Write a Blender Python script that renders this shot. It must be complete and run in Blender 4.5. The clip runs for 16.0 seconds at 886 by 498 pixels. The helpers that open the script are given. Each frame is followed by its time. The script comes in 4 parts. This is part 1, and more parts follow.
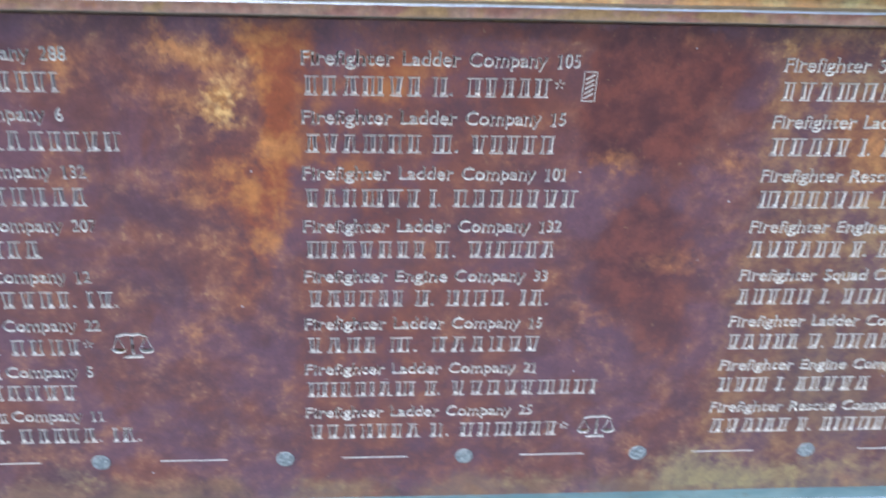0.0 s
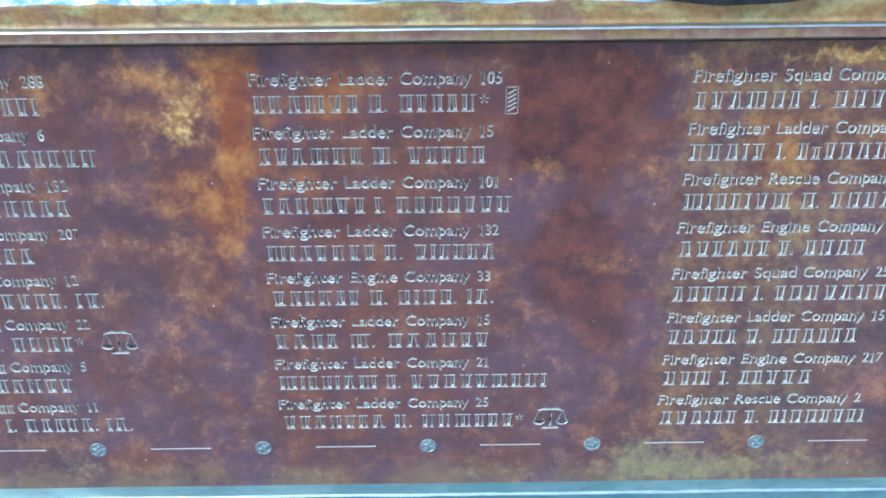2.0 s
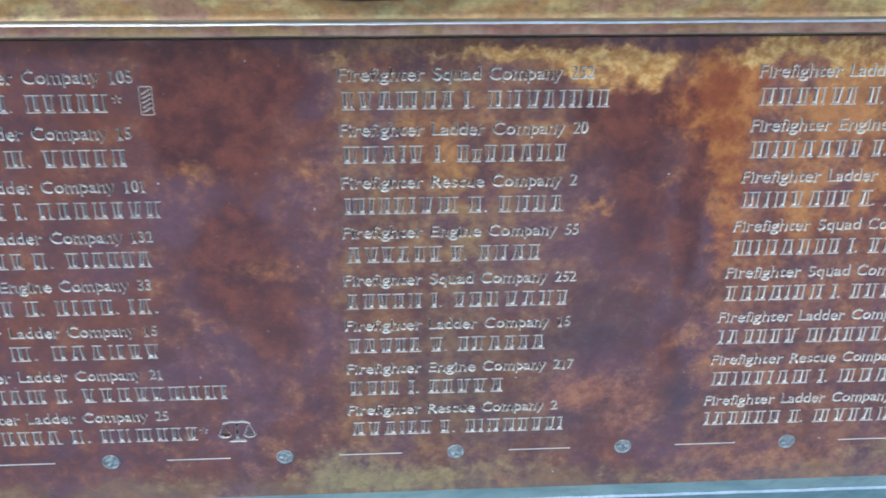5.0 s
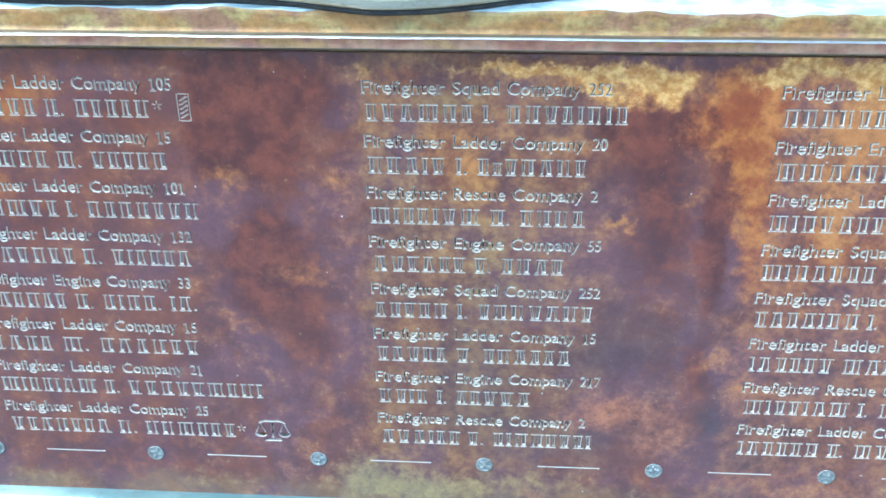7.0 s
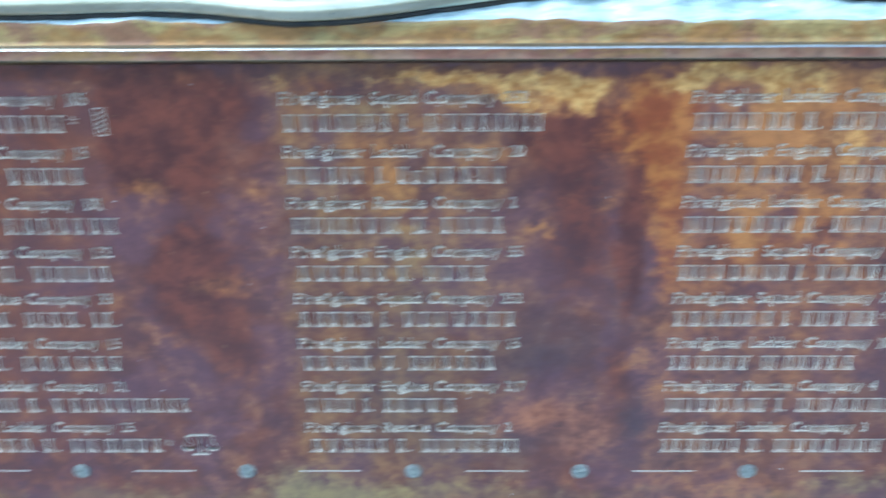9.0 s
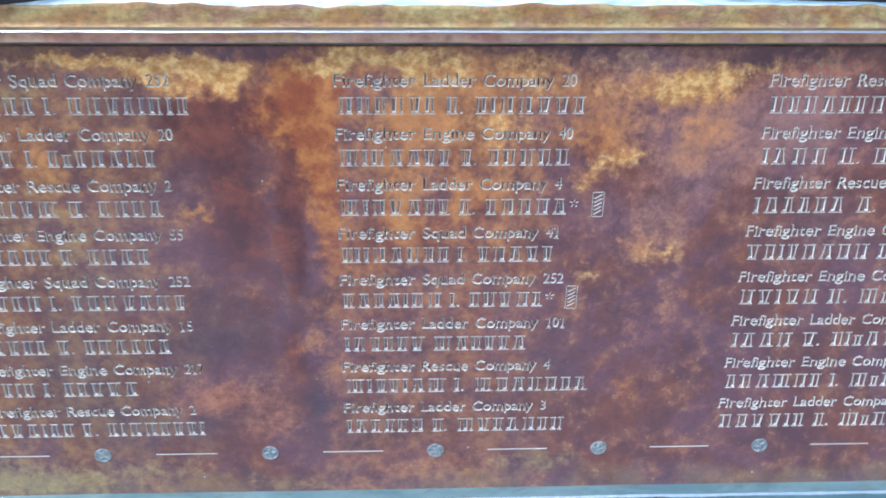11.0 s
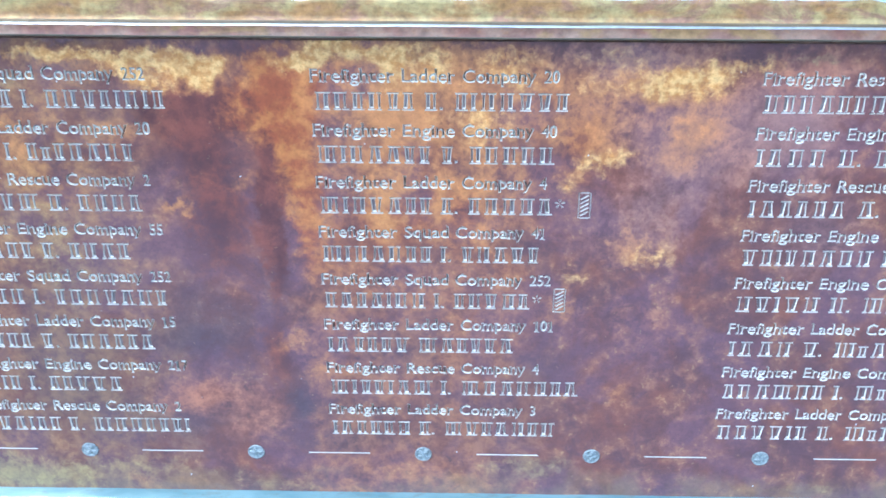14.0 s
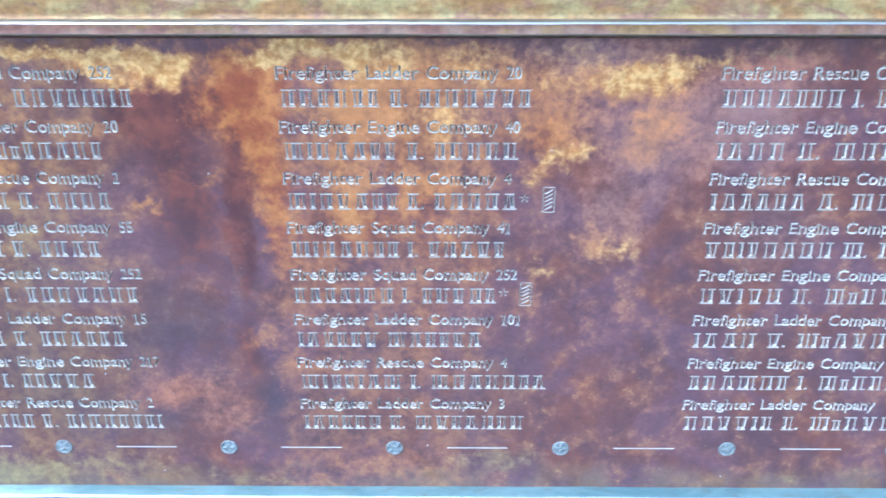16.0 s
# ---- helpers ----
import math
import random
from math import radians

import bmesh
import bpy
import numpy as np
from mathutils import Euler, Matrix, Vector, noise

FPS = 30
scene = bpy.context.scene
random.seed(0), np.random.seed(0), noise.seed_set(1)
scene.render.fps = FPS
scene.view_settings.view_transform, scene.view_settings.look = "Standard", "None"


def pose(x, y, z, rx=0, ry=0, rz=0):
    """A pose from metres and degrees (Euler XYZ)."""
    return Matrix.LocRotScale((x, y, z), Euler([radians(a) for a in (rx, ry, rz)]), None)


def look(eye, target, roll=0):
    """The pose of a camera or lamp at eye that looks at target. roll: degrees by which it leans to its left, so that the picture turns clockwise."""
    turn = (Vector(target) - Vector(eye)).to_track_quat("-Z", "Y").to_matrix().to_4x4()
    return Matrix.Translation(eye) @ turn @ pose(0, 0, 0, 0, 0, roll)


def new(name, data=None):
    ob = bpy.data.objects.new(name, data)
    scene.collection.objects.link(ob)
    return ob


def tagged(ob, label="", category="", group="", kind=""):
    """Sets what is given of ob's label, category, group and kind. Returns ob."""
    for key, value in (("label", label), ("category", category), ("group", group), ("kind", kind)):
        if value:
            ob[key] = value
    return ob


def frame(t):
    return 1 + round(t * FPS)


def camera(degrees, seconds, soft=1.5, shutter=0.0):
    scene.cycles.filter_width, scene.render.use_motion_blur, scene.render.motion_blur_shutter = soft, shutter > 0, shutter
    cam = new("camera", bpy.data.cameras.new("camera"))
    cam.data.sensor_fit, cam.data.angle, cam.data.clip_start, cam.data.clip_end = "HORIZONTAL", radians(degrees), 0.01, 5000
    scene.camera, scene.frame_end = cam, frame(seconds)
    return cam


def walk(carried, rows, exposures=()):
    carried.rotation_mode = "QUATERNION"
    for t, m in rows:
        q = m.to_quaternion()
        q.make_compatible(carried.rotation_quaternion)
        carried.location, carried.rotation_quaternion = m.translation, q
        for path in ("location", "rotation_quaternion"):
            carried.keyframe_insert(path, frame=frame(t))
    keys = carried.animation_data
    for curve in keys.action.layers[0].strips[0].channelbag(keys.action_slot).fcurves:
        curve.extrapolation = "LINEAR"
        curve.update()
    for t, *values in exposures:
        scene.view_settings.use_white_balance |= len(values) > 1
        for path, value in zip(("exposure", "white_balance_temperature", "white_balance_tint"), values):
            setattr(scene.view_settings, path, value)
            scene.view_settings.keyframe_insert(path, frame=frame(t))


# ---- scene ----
cam = camera(41.9, 16.0, soft=1.75, shutter=0.8)
PATH = [
    (0, (0.022, -0.849, 1.354), (0.217, 0.845, 0.309), 3.4),
    (0.3, (0.06, -0.864, 1.356), (0.155, 0.831, 0.343), 1.6),
    (0.5, (0.076, -0.887, 1.363), (0.151, 0.821, 0.325), 2.0),
    (0.8, (0.123, -0.906, 1.377), (0.15, 0.806, 0.341), 1.5),
    (1, (0.142, -0.916, 1.378), (0.146, 0.796, 0.344), 0.8),
    (1.3, (0.146, -0.934, 1.379), (0.144, 0.789, 0.361), 0.3),
    (1.5, (0.151, -0.94, 1.384), (0.156, 0.785, 0.371), 0.3),
    (1.8, (0.16, -0.948, 1.382), (0.15, 0.782, 0.376), -0.4),
    (2, (0.158, -0.947, 1.386), (0.178, 0.78, 0.377), -0.3),
    (2.3, (0.186, -0.949, 1.389), (0.184, 0.779, 0.381), -0.7),
    (2.5, (0.19, -0.945, 1.392), (0.176, 0.779, 0.378), -0.6),
    (2.8, (0.194, -0.954, 1.386), (0.183, 0.778, 0.39), -0.5),
    (3, (0.205, -0.96, 1.389), (0.225, 0.777, 0.398), 0.1),
    (3.3, (0.246, -0.975, 1.397), (0.263, 0.769, 0.419), 0.2),
    (3.5, (0.276, -0.988, 1.399), (0.276, 0.763, 0.431), -0.1),
    (3.8, (0.306, -0.997, 1.403), (0.291, 0.765, 0.454), -0.0),
    (4, (0.308, -0.989, 1.406), (0.318, 0.766, 0.448), 0.3),
    (4.3, (0.328, -0.964, 1.398), (0.398, 0.779, 0.404), 0.7),
    (4.5, (0.353, -0.943, 1.38), (0.471, 0.788, 0.384), 1.1),
    (4.7, (0.376, -0.904, 1.378), (0.526, 0.806, 0.351), 1.3),
    (6.8, (0.538, -0.928, 1.367), (0.395, 0.81, 0.388), -0.6),
    (7, (0.534, -0.938, 1.367), (0.394, 0.807, 0.399), -0.9),
    (7.5, (0.534, -0.935, 1.372), (0.393, 0.806, 0.398), -0.9),
    (8, (0.533, -0.944, 1.372), (0.393, 0.802, 0.407), -0.9),
    (8.5, (0.533, -0.946, 1.37), (0.403, 0.798, 0.401), -0.9),
    (8.8, (0.53, -0.951, 1.366), (0.447, 0.806, 0.404), -0.9),
    (9, (0.547, -0.946, 1.369), (0.518, 0.812, 0.415), -0.6),
    (9.3, (0.582, -0.954, 1.373), (0.615, 0.81, 0.441), 0.2),
    (9.5, (0.6, -0.966, 1.372), (0.693, 0.808, 0.454), 1.1),
    (9.7, (0.644, -0.97, 1.384), (0.766, 0.796, 0.458), 1.4),
    (10, (0.702, -0.983, 1.388), (0.845, 0.779, 0.452), 1.8),
    (10.2, (0.725, -0.987, 1.385), (0.868, 0.761, 0.424), 1.6),
    (12.3, (0.868, -0.907, 1.358), (0.876, 0.835, 0.375), 0.7),
    (12.5, (0.873, -0.917, 1.357), (0.88, 0.821, 0.369), 0.7),
    (13, (0.888, -0.934, 1.361), (0.876, 0.81, 0.382), 0.5),
    (13.3, (0.884, -0.938, 1.36), (0.864, 0.807, 0.384), 0.4),
    (13.5, (0.886, -0.937, 1.362), (0.846, 0.805, 0.38), -0.1),
    (14, (0.884, -0.939, 1.36), (0.847, 0.807, 0.385), 0.0),
    (14.5, (0.891, -0.944, 1.361), (0.85, 0.802, 0.387), -0.2),
    (15, (0.896, -0.943, 1.361), (0.845, 0.802, 0.386), -0.4),
    (15.5, (0.894, -0.946, 1.361), (0.854, 0.798, 0.382), -0.4),
    (16, (0.906, -0.954, 1.36), (0.886, 0.795, 0.389), -0.2),
]
walk(cam, [(t, look(eye, target, roll)) for t, eye, target, roll in PATH],
     exposures=[(0, 1.33, 5760, 9), (0.5, 1.43, 5650, 8), (0.7, 1.32, 5560, 6), (1.0, 1.3, 5330, 5), (1.5, 0.9, 4410, -4), (2.0, 1.36, 5060, -6), (2.5, 1.35, 5110, -6), (3.5, 1.44, 5210, -6),
                (4.0, 1.34, 5580, 3), (4.5, 1.08, 5680, 4), (4.7, 1.08, 5680, 4), (6.8, 1.68, 5330, -6), (7.5, 1.54, 5350, -4), (8.5, 1.34, 5410, -2), (9.0, 1.2, 5290, -6),
                (9.5, 1.22, 5600, 2), (10.2, 1.09, 5800, 11), (12.3, 1.86, 5040, -5), (13.0, 1.8, 4890, -9), (13.5, 1.84, 4990, -4), (14.5, 1.83, 4990, 3), (15.5, 1.82, 4950, 3),
                (16, 1.8, 4990, 3)])

# ---------------------------------------------------------------- light
world = bpy.data.worlds.new("sky")
scene.world = world
world.use_nodes = True
wn = world.node_tree.nodes
sky = wn.new("ShaderNodeTexSky")
sky.sky_type, sky.sun_disc = "NISHITA", False
sky.sun_elevation, sky.sun_rotation = radians(52), radians(225)
world.node_tree.links.new(sky.outputs[0], wn["Background"].inputs[0])
wn["Background"].inputs[1].default_value = 0.15

sun = new("sun", bpy.data.lights.new("sun", "SUN"))
sun.data.energy, sun.data.angle, sun.data.color = 1.5, radians(14), (1.0, 0.97, 0.93)
# from the upper left, in front of the plaque
sun.matrix_world = look((-2.8, -2.0, 5.8), (0.4, 0, 0.8))


# ---------------------------------------------------------------- materials
class Shader:
    """A small helper round one node material."""

    def __init__(self, name):
        self.mat = bpy.data.materials.new(name)
        self.mat.use_nodes = True
        self.tree = self.mat.node_tree
        self.bsdf = self.tree.nodes["Principled BSDF"]

    def add(self, kind, ins=(), operation="", use_clamp=False, data_type="", blend_type="", interpolation_type=""):
        n = self.tree.nodes.new("ShaderNode" + kind)
        if operation:
            n.operation = operation
        if use_clamp:
            n.use_clamp = True
        if data_type:
            n.data_type = data_type
        if blend_type:
            n.blend_type = blend_type
        if interpolation_type:
            n.interpolation_type = interpolation_type
        for key, v in dict(ins).items():
            self.set(n.inputs[key], v)
        return n

    def set(self, socket, v):
        if isinstance(v, bpy.types.NodeSocket):
            self.tree.links.new(v, socket)
        else:
            socket.default_value = v

    def math(self, op, a, b=0.0, c=0.0, clamp=False):
        return self.add("Math", {0: a, 1: b, 2: c}, operation=op, use_clamp=clamp).outputs[0]

    def vec(self, op, a, b=(0, 0, 0), c=(0, 0, 0)):
        n = self.add("VectorMath", {0: a, 1: b, 2: c}, operation=op)
        return n.outputs["Value"] if op in ("DOT_PRODUCT", "LENGTH") else n.outputs[0]

    def noise(self, at, scale, detail=4.0, rough=0.55, distortion=0.0):
        return self.add("TexNoise", {"Vector": at, "Scale": scale, "Detail": detail, "Roughness": rough, "Distortion": distortion})

    def ramp(self, x, lo, hi):
        n = self.add("MapRange", {0: x, 1: lo, 2: hi}, interpolation_type="SMOOTHSTEP")
        return n.outputs[0]

    def mix(self, f, a, b, blend="MIX"):
        n = self.add("Mix", data_type="RGBA", blend_type=blend)
        self.set(n.inputs[0], f)
        for i, v in ((6, a), (7, b)):
            self.set(n.inputs[i], v if isinstance(v, bpy.types.NodeSocket) else (*v, 1))
        return n.outputs[2]

    def place(self):
        return self.add("NewGeometry").outputs["Position"]

    def out(self, colour, rough, metal=0.0, bump=None, strength=0.2, distance=0.001, coat=0.0, coat_rough=0.1):
        self.set(self.bsdf.inputs["Base Color"], colour if isinstance(colour, bpy.types.NodeSocket) else (*colour, 1))
        self.set(self.bsdf.inputs["Roughness"], rough)
        self.set(self.bsdf.inputs["Metallic"], metal)
        self.set(self.bsdf.inputs["Coat Weight"], coat)
        self.set(self.bsdf.inputs["Coat Roughness"], coat_rough)
        if bump is not None:
            b = self.add("Bump", {"Height": bump, "Strength": strength, "Distance": distance})
            self.set(self.bsdf.inputs["Normal"], b.outputs[0])
        return self.mat


# The patina's stains, and some shade and reflections painted as stains: kind, place on the panel (x, z), half sizes,
# weight.
STAINS_AND_SHADES = {}


def spot(kind, x, z, rx, rz, weight):
    STAINS_AND_SHADES.setdefault(kind, []).append((x, z, rx, rz, weight))
    if kind == "gold":  # gold fades out through amber
        STAINS_AND_SHADES.setdefault("amber", []).append((x, z, rx * 1.45, rz * 1.45, 0.6 * weight))


spot("gold", -0.062, 0.962, 0.020, 0.025, 0.72)
spot("gold", -0.074, 1.010, 0.017, 0.010, 0.30)
spot("amber", -0.085, 1.007, 0.035, 0.019, 0.59)
spot("amber", -0.098, 0.964, 0.027, 0.020, 0.45)
spot("amber", -0.182, 0.997, 0.022, 0.028, 0.45)
spot("amber", -0.090, 0.884, 0.021, 0.019, 0.54)
spot("amber", -0.023, 0.929, 0.018, 0.015, 0.36)
spot("amber", -0.064, 0.761, 0.010, 0.018, 0.36)
spot("amber", -0.075, 0.831, 0.029, 0.023, 0.27)
spot("amber", -0.130, 0.993, 0.026, 0.024, 0.32)
spot("orange", -0.028, 1.022, 0.044, 0.023, 0.80)
spot("orange", -0.021, 0.974, 0.018, 0.054, 0.60)
spot("orange", -0.035, 0.860, 0.029, 0.056, 0.70)
spot("orange", -0.019, 0.914, 0.014, 0.052, 0.50)
spot("orange", -0.070, 0.898, 0.037, 0.043, 0.50)
spot("orange", -0.106, 1.021, 0.026, 0.019, 0.40)
spot("orange", 0.065, 0.990, 0.032, 0.029, 0.50)
spot("orange", 0.033, 0.919, 0.033, 0.031, 0.40)
spot("orange", -0.053, 0.791, 0.030, 0.036, 0.35)
spot("dark", -0.096, 0.921, 0.018, 0.016, 0.50)
spot("dark", -0.163, 0.859, 0.019, 0.022, 0.43)
spot("dark", -0.112, 0.785, 0.020, 0.042, 0.37)
spot("dark", -0.208, 1.029, 0.025, 0.014, 0.31)
spot("dark", -0.149, 0.897, 0.018, 0.021, 0.25)
spot("dark", -0.066, 0.637, 0.027, 0.035, 0.31)
spot("dark", -0.234, 0.632, 0.062, 0.034, 0.31)
spot("dark", -0.001, 0.650, 0.021, 0.034, 0.25)
spot("dark", -0.134, 0.645, 0.021, 0.041, 0.31)
spot("dark", -0.135, 0.742, 0.020, 0.031, 0.25)
spot("amber", -0.096, 0.730, 0.020, 0.032, 0.32)
spot("amber", -0.161, 0.685, 0.020, 0.033, 0.27)
spot("amber", -0.032, 0.677, 0.037, 0.027, 0.27)
spot("amber", 0.031, 0.716, 0.026, 0.019, 0.17)
spot("olive", -0.226, 0.569, 0.081, 0.019, 0.38)
spot("olive", 0.019, 0.557, 0.067, 0.016, 0.30)
spot("amber", 0.250, 0.925, 0.024, 0.013, 0.24)
spot("amber", 0.270, 0.915, 0.019, 0.011, 0.27)
spot("amber", 0.358, 0.915, 0.020, 0.021, 0.24)
spot("amber", 0.308, 0.813, 0.031, 0.015, 0.37)
spot("amber", 0.267, 0.765, 0.031, 0.012, 0.27)
spot("amber", 0.312, 1.026, 0.018, 0.009, 0.24)
spot("amber", 0.277, 1.011, 0.018, 0.019, 0.17)
spot("amber", 0.254, 0.740, 0.032, 0.019, 0.14)
spot("amber", 0.332, 0.631, 0.028, 0.021, 0.20)
spot("gold", 0.381, 1.021, 0.016, 0.006, 0.30)
spot("dark", 0.339, 0.843, 0.030, 0.035, 0.15)
spot("dark", 0.248, 0.848, 0.030, 0.029, 0.12)
spot("dark", 0.337, 0.713, 0.043, 0.039, 0.12)
spot("dark", 0.346, 0.982, 0.028, 0.030, 0.19)
spot("dark", 0.174, 0.765, 0.062, 0.050, 0.19)
spot("dark", 0.208, 0.661, 0.065, 0.041, 0.22)
spot("olive", 0.378, 0.587, 0.057, 0.022, 0.52)
spot("deep", 0.299, 1.004, 0.061, 0.033, 1.20)
spot("deep", 0.253, 0.977, 0.021, 0.056, 1.05)
spot("deep", 0.291, 0.846, 0.033, 0.044, 0.90)
# long band below the fillet: the fillet's shade as deep red
spot("deep", 0.173, 1.029, 0.152, 0.011, 0.75)
spot("deep", 0.150, 0.988, 0.046, 0.033, 0.45)
spot("amber", 0.258, 0.913, 0.021, 0.018, 0.34)
spot("amber", 0.301, 0.901, 0.027, 0.012, 0.20)
spot("amber", 0.074, 0.943, 0.037, 0.029, 0.24)
spot("amber", 0.167, 0.907, 0.032, 0.024, 0.20)
spot("amber", 0.110, 0.677, 0.029, 0.022, 0.17)
spot("orange", -0.021, 0.937, 0.018, 0.070, 0.50)
spot("orange", 0.084, 0.994, 0.051, 0.033, 0.40)
spot("orange", 0.069, 0.883, 0.065, 0.037, 0.30)
spot("orange", 0.487, 0.925, 0.032, 0.047, 0.30)
spot("gold", 0.503, 1.021, 0.092, 0.006, 0.42)
spot("gold", 0.592, 1.007, 0.031, 0.012, 0.59)
spot("olive", 0.508, 0.826, 0.033, 0.084, 0.34)
spot("olive", 0.470, 0.993, 0.072, 0.016, 0.30)
spot("olive", 0.436, 0.570, 0.092, 0.016, 0.45)
spot("olive", 0.214, 0.563, 0.062, 0.014, 0.38)
spot("olive", 0.634, 0.565, 0.074, 0.014, 0.30)
spot("amber", 0.486, 0.936, 0.058, 0.047, 0.24)
spot("dark", 0.663, 0.925, 0.032, 0.047, 0.50)
spot("dark", 0.625, 0.826, 0.028, 0.064, 0.25)
spot("dark", 0.647, 0.753, 0.034, 0.041, 0.31)
spot("dark", 0.287, 0.677, 0.053, 0.044, 0.19)
spot("amber", 0.370, 0.910, 0.016, 0.023, 0.31)
spot("amber", 0.354, 0.815, 0.033, 0.014, 0.27)
spot("orange", 0.420, 1.014, 0.039, 0.021, 0.50)
spot("gold", 0.627, 1.012, 0.043, 0.014, 0.59)
spot("gold", 0.656, 1.012, 0.019, 0.016, 0.77)
spot("gold", 0.565, 1.021, 0.029, 0.008, 0.34)
spot("gold", 0.735, 1.021, 0.028, 0.009, 0.59)
spot("gold", 0.789, 1.029, 0.037, 0.011, 0.68)
spot("gold", 0.820, 1.010, 0.018, 0.030, 0.42)
spot("amber", 0.702, 1.023, 0.023, 0.010, 0.41)
spot("amber", 0.691, 0.995, 0.019, 0.010, 0.34)
spot("amber", 0.690, 0.950, 0.024, 0.022, 0.20)
spot("orange", 0.712, 0.972, 0.053, 0.037, 0.75)
spot("orange", 0.519, 0.891, 0.056, 0.035, 0.35)
spot("deep", 0.659, 0.972, 0.039, 0.015, 0.90)
spot("deep", 0.498, 1.028, 0.043, 0.010, 1.20)
spot("deep", 0.555, 1.030, 0.038, 0.007, 0.90)
spot("dark", 0.657, 0.877, 0.035, 0.064, 0.59)
spot("dark", 0.632, 0.938, 0.025, 0.022, 0.37)
spot("dark", 0.658, 0.928, 0.015, 0.033, 0.31)
spot("dark", 0.603, 0.727, 0.054, 0.024, 0.46)
spot("dark", 0.682, 0.755, 0.037, 0.039, 0.28)
spot("dark", 0.716, 0.677, 0.020, 0.034, 0.37)
spot("dark", 0.727, 0.782, 0.026, 0.038, 0.25)
spot("dark", 0.521, 0.710, 0.055, 0.041, 0.19)
spot("amber", 0.649, 0.911, 0.015, 0.017, 0.20)
spot("amber", 0.617, 0.870, 0.014, 0.008, 0.41)
spot("amber", 0.674, 0.787, 0.026, 0.014, 0.31)
spot("amber", 0.707, 0.720, 0.015, 0.019, 0.34)
spot("amber", 0.493, 0.843, 0.047, 0.048, 0.20)
spot("salmon", 0.628, 0.666, 0.061, 0.031, 0.50)
spot("salmon", 0.681, 0.640, 0.034, 0.035, 0.44)
spot("salmon", 0.595, 0.658, 0.045, 0.025, 0.30)
spot("salmon", 0.648, 0.621, 0.034, 0.014, 0.30)
spot("olive", 0.368, 0.558, 0.072, 0.017, 0.45)
spot("olive", 0.546, 0.576, 0.053, 0.015, 0.38)
spot("gold", 0.587, 1.023, 0.053, 0.007, 0.72)
spot("gold", 0.649, 1.005, 0.020, 0.014, 0.81)
spot("gold", 0.514, 1.020, 0.029, 0.010, 0.42)
spot("gold", 0.613, 0.995, 0.020, 0.007, 0.51)
spot("gold", 0.757, 1.024, 0.029, 0.012, 0.51)
spot("gold", 0.800, 1.024, 0.024, 0.012, 0.38)
spot("gold", 0.843, 1.017, 0.034, 0.023, 0.64)
spot("orange", 0.726, 0.996, 0.027, 0.042, 0.80)
spot("orange", 0.736, 0.915, 0.023, 0.067, 0.90)
spot("orange", 0.747, 0.839, 0.024, 0.048, 0.60)
spot("orange", 0.699, 1.021, 0.019, 0.015, 0.60)
spot("orange", 0.810, 0.858, 0.042, 0.035, 0.40)
spot("orange", 0.883, 0.871, 0.041, 0.047, 0.45)
spot("deep", 0.706, 0.857, 0.013, 0.089, 1.20)
spot("deep", 0.675, 0.974, 0.035, 0.019, 0.90)
spot("deep", 0.701, 0.718, 0.013, 0.054, 0.45)
spot("amber", 0.684, 0.903, 0.021, 0.017, 0.35)
spot("amber", 0.624, 0.874, 0.015, 0.008, 0.50)
spot("amber", 0.726, 0.758, 0.020, 0.039, 0.30)
spot("amber", 0.734, 0.705, 0.020, 0.034, 0.35)
spot("amber", 0.797, 0.915, 0.046, 0.034, 0.30)
spot("amber", 0.823, 0.970, 0.049, 0.032, 0.50)
spot("amber", 0.571, 0.941, 0.051, 0.033, 0.30)
spot("dark", 0.616, 0.757, 0.038, 0.058, 0.37)
spot("dark", 0.667, 0.704, 0.031, 0.061, 0.31)
spot("dark", 0.688, 0.621, 0.046, 0.036, 0.25)
spot("dark", 0.757, 0.600, 0.047, 0.027, 0.25)
spot("dark", 0.725, 0.660, 0.021, 0.013, 0.31)
spot("olive", 0.456, 0.553, 0.090, 0.017, 0.52)
spot("olive", 0.695, 0.550, 0.060, 0.014, 0.22)
spot("gold", 1.085, 1.003, 0.036, 0.018, 0.81)
spot("gold", 1.051, 1.003, 0.029, 0.014, 0.55)
spot("gold", 1.127, 1.014, 0.029, 0.009, 0.55)
spot("gold", 0.921, 1.012, 0.043, 0.025, 0.42)
spot("gold", 0.897, 0.960, 0.054, 0.027, 0.34)
spot("gold", 0.998, 0.923, 0.024, 0.018, 0.55)
spot("gold", 1.023, 0.934, 0.020, 0.012, 0.42)
spot("gold", 0.974, 0.900, 0.020, 0.010, 0.38)
spot("gold", 1.056, 0.831, 0.031, 0.022, 0.38)
spot("gold", 0.984, 0.812, 0.021, 0.016, 0.42)
spot("gold", 0.994, 0.998, 0.029, 0.013, 0.34)
spot("amber", 0.923, 0.900, 0.056, 0.045, 0.38)
spot("amber", 0.915, 0.841, 0.047, 0.036, 0.30)
spot("amber", 1.073, 0.929, 0.035, 0.022, 0.45)
spot("amber", 1.090, 0.956, 0.029, 0.021, 0.40)
spot("amber", 0.986, 0.955, 0.044, 0.027, 0.50)
spot("amber", 1.029, 0.843, 0.042, 0.030, 0.40)
spot("amber", 1.036, 0.676, 0.022, 0.021, 0.35)
spot("amber", 0.970, 0.774, 0.032, 0.023, 0.40)
spot("amber", 0.905, 0.798, 0.043, 0.017, 0.35)
spot("orange", 0.944, 1.013, 0.077, 0.025, 0.35)
spot("salmon", 1.046, 0.762, 0.059, 0.038, 0.27)
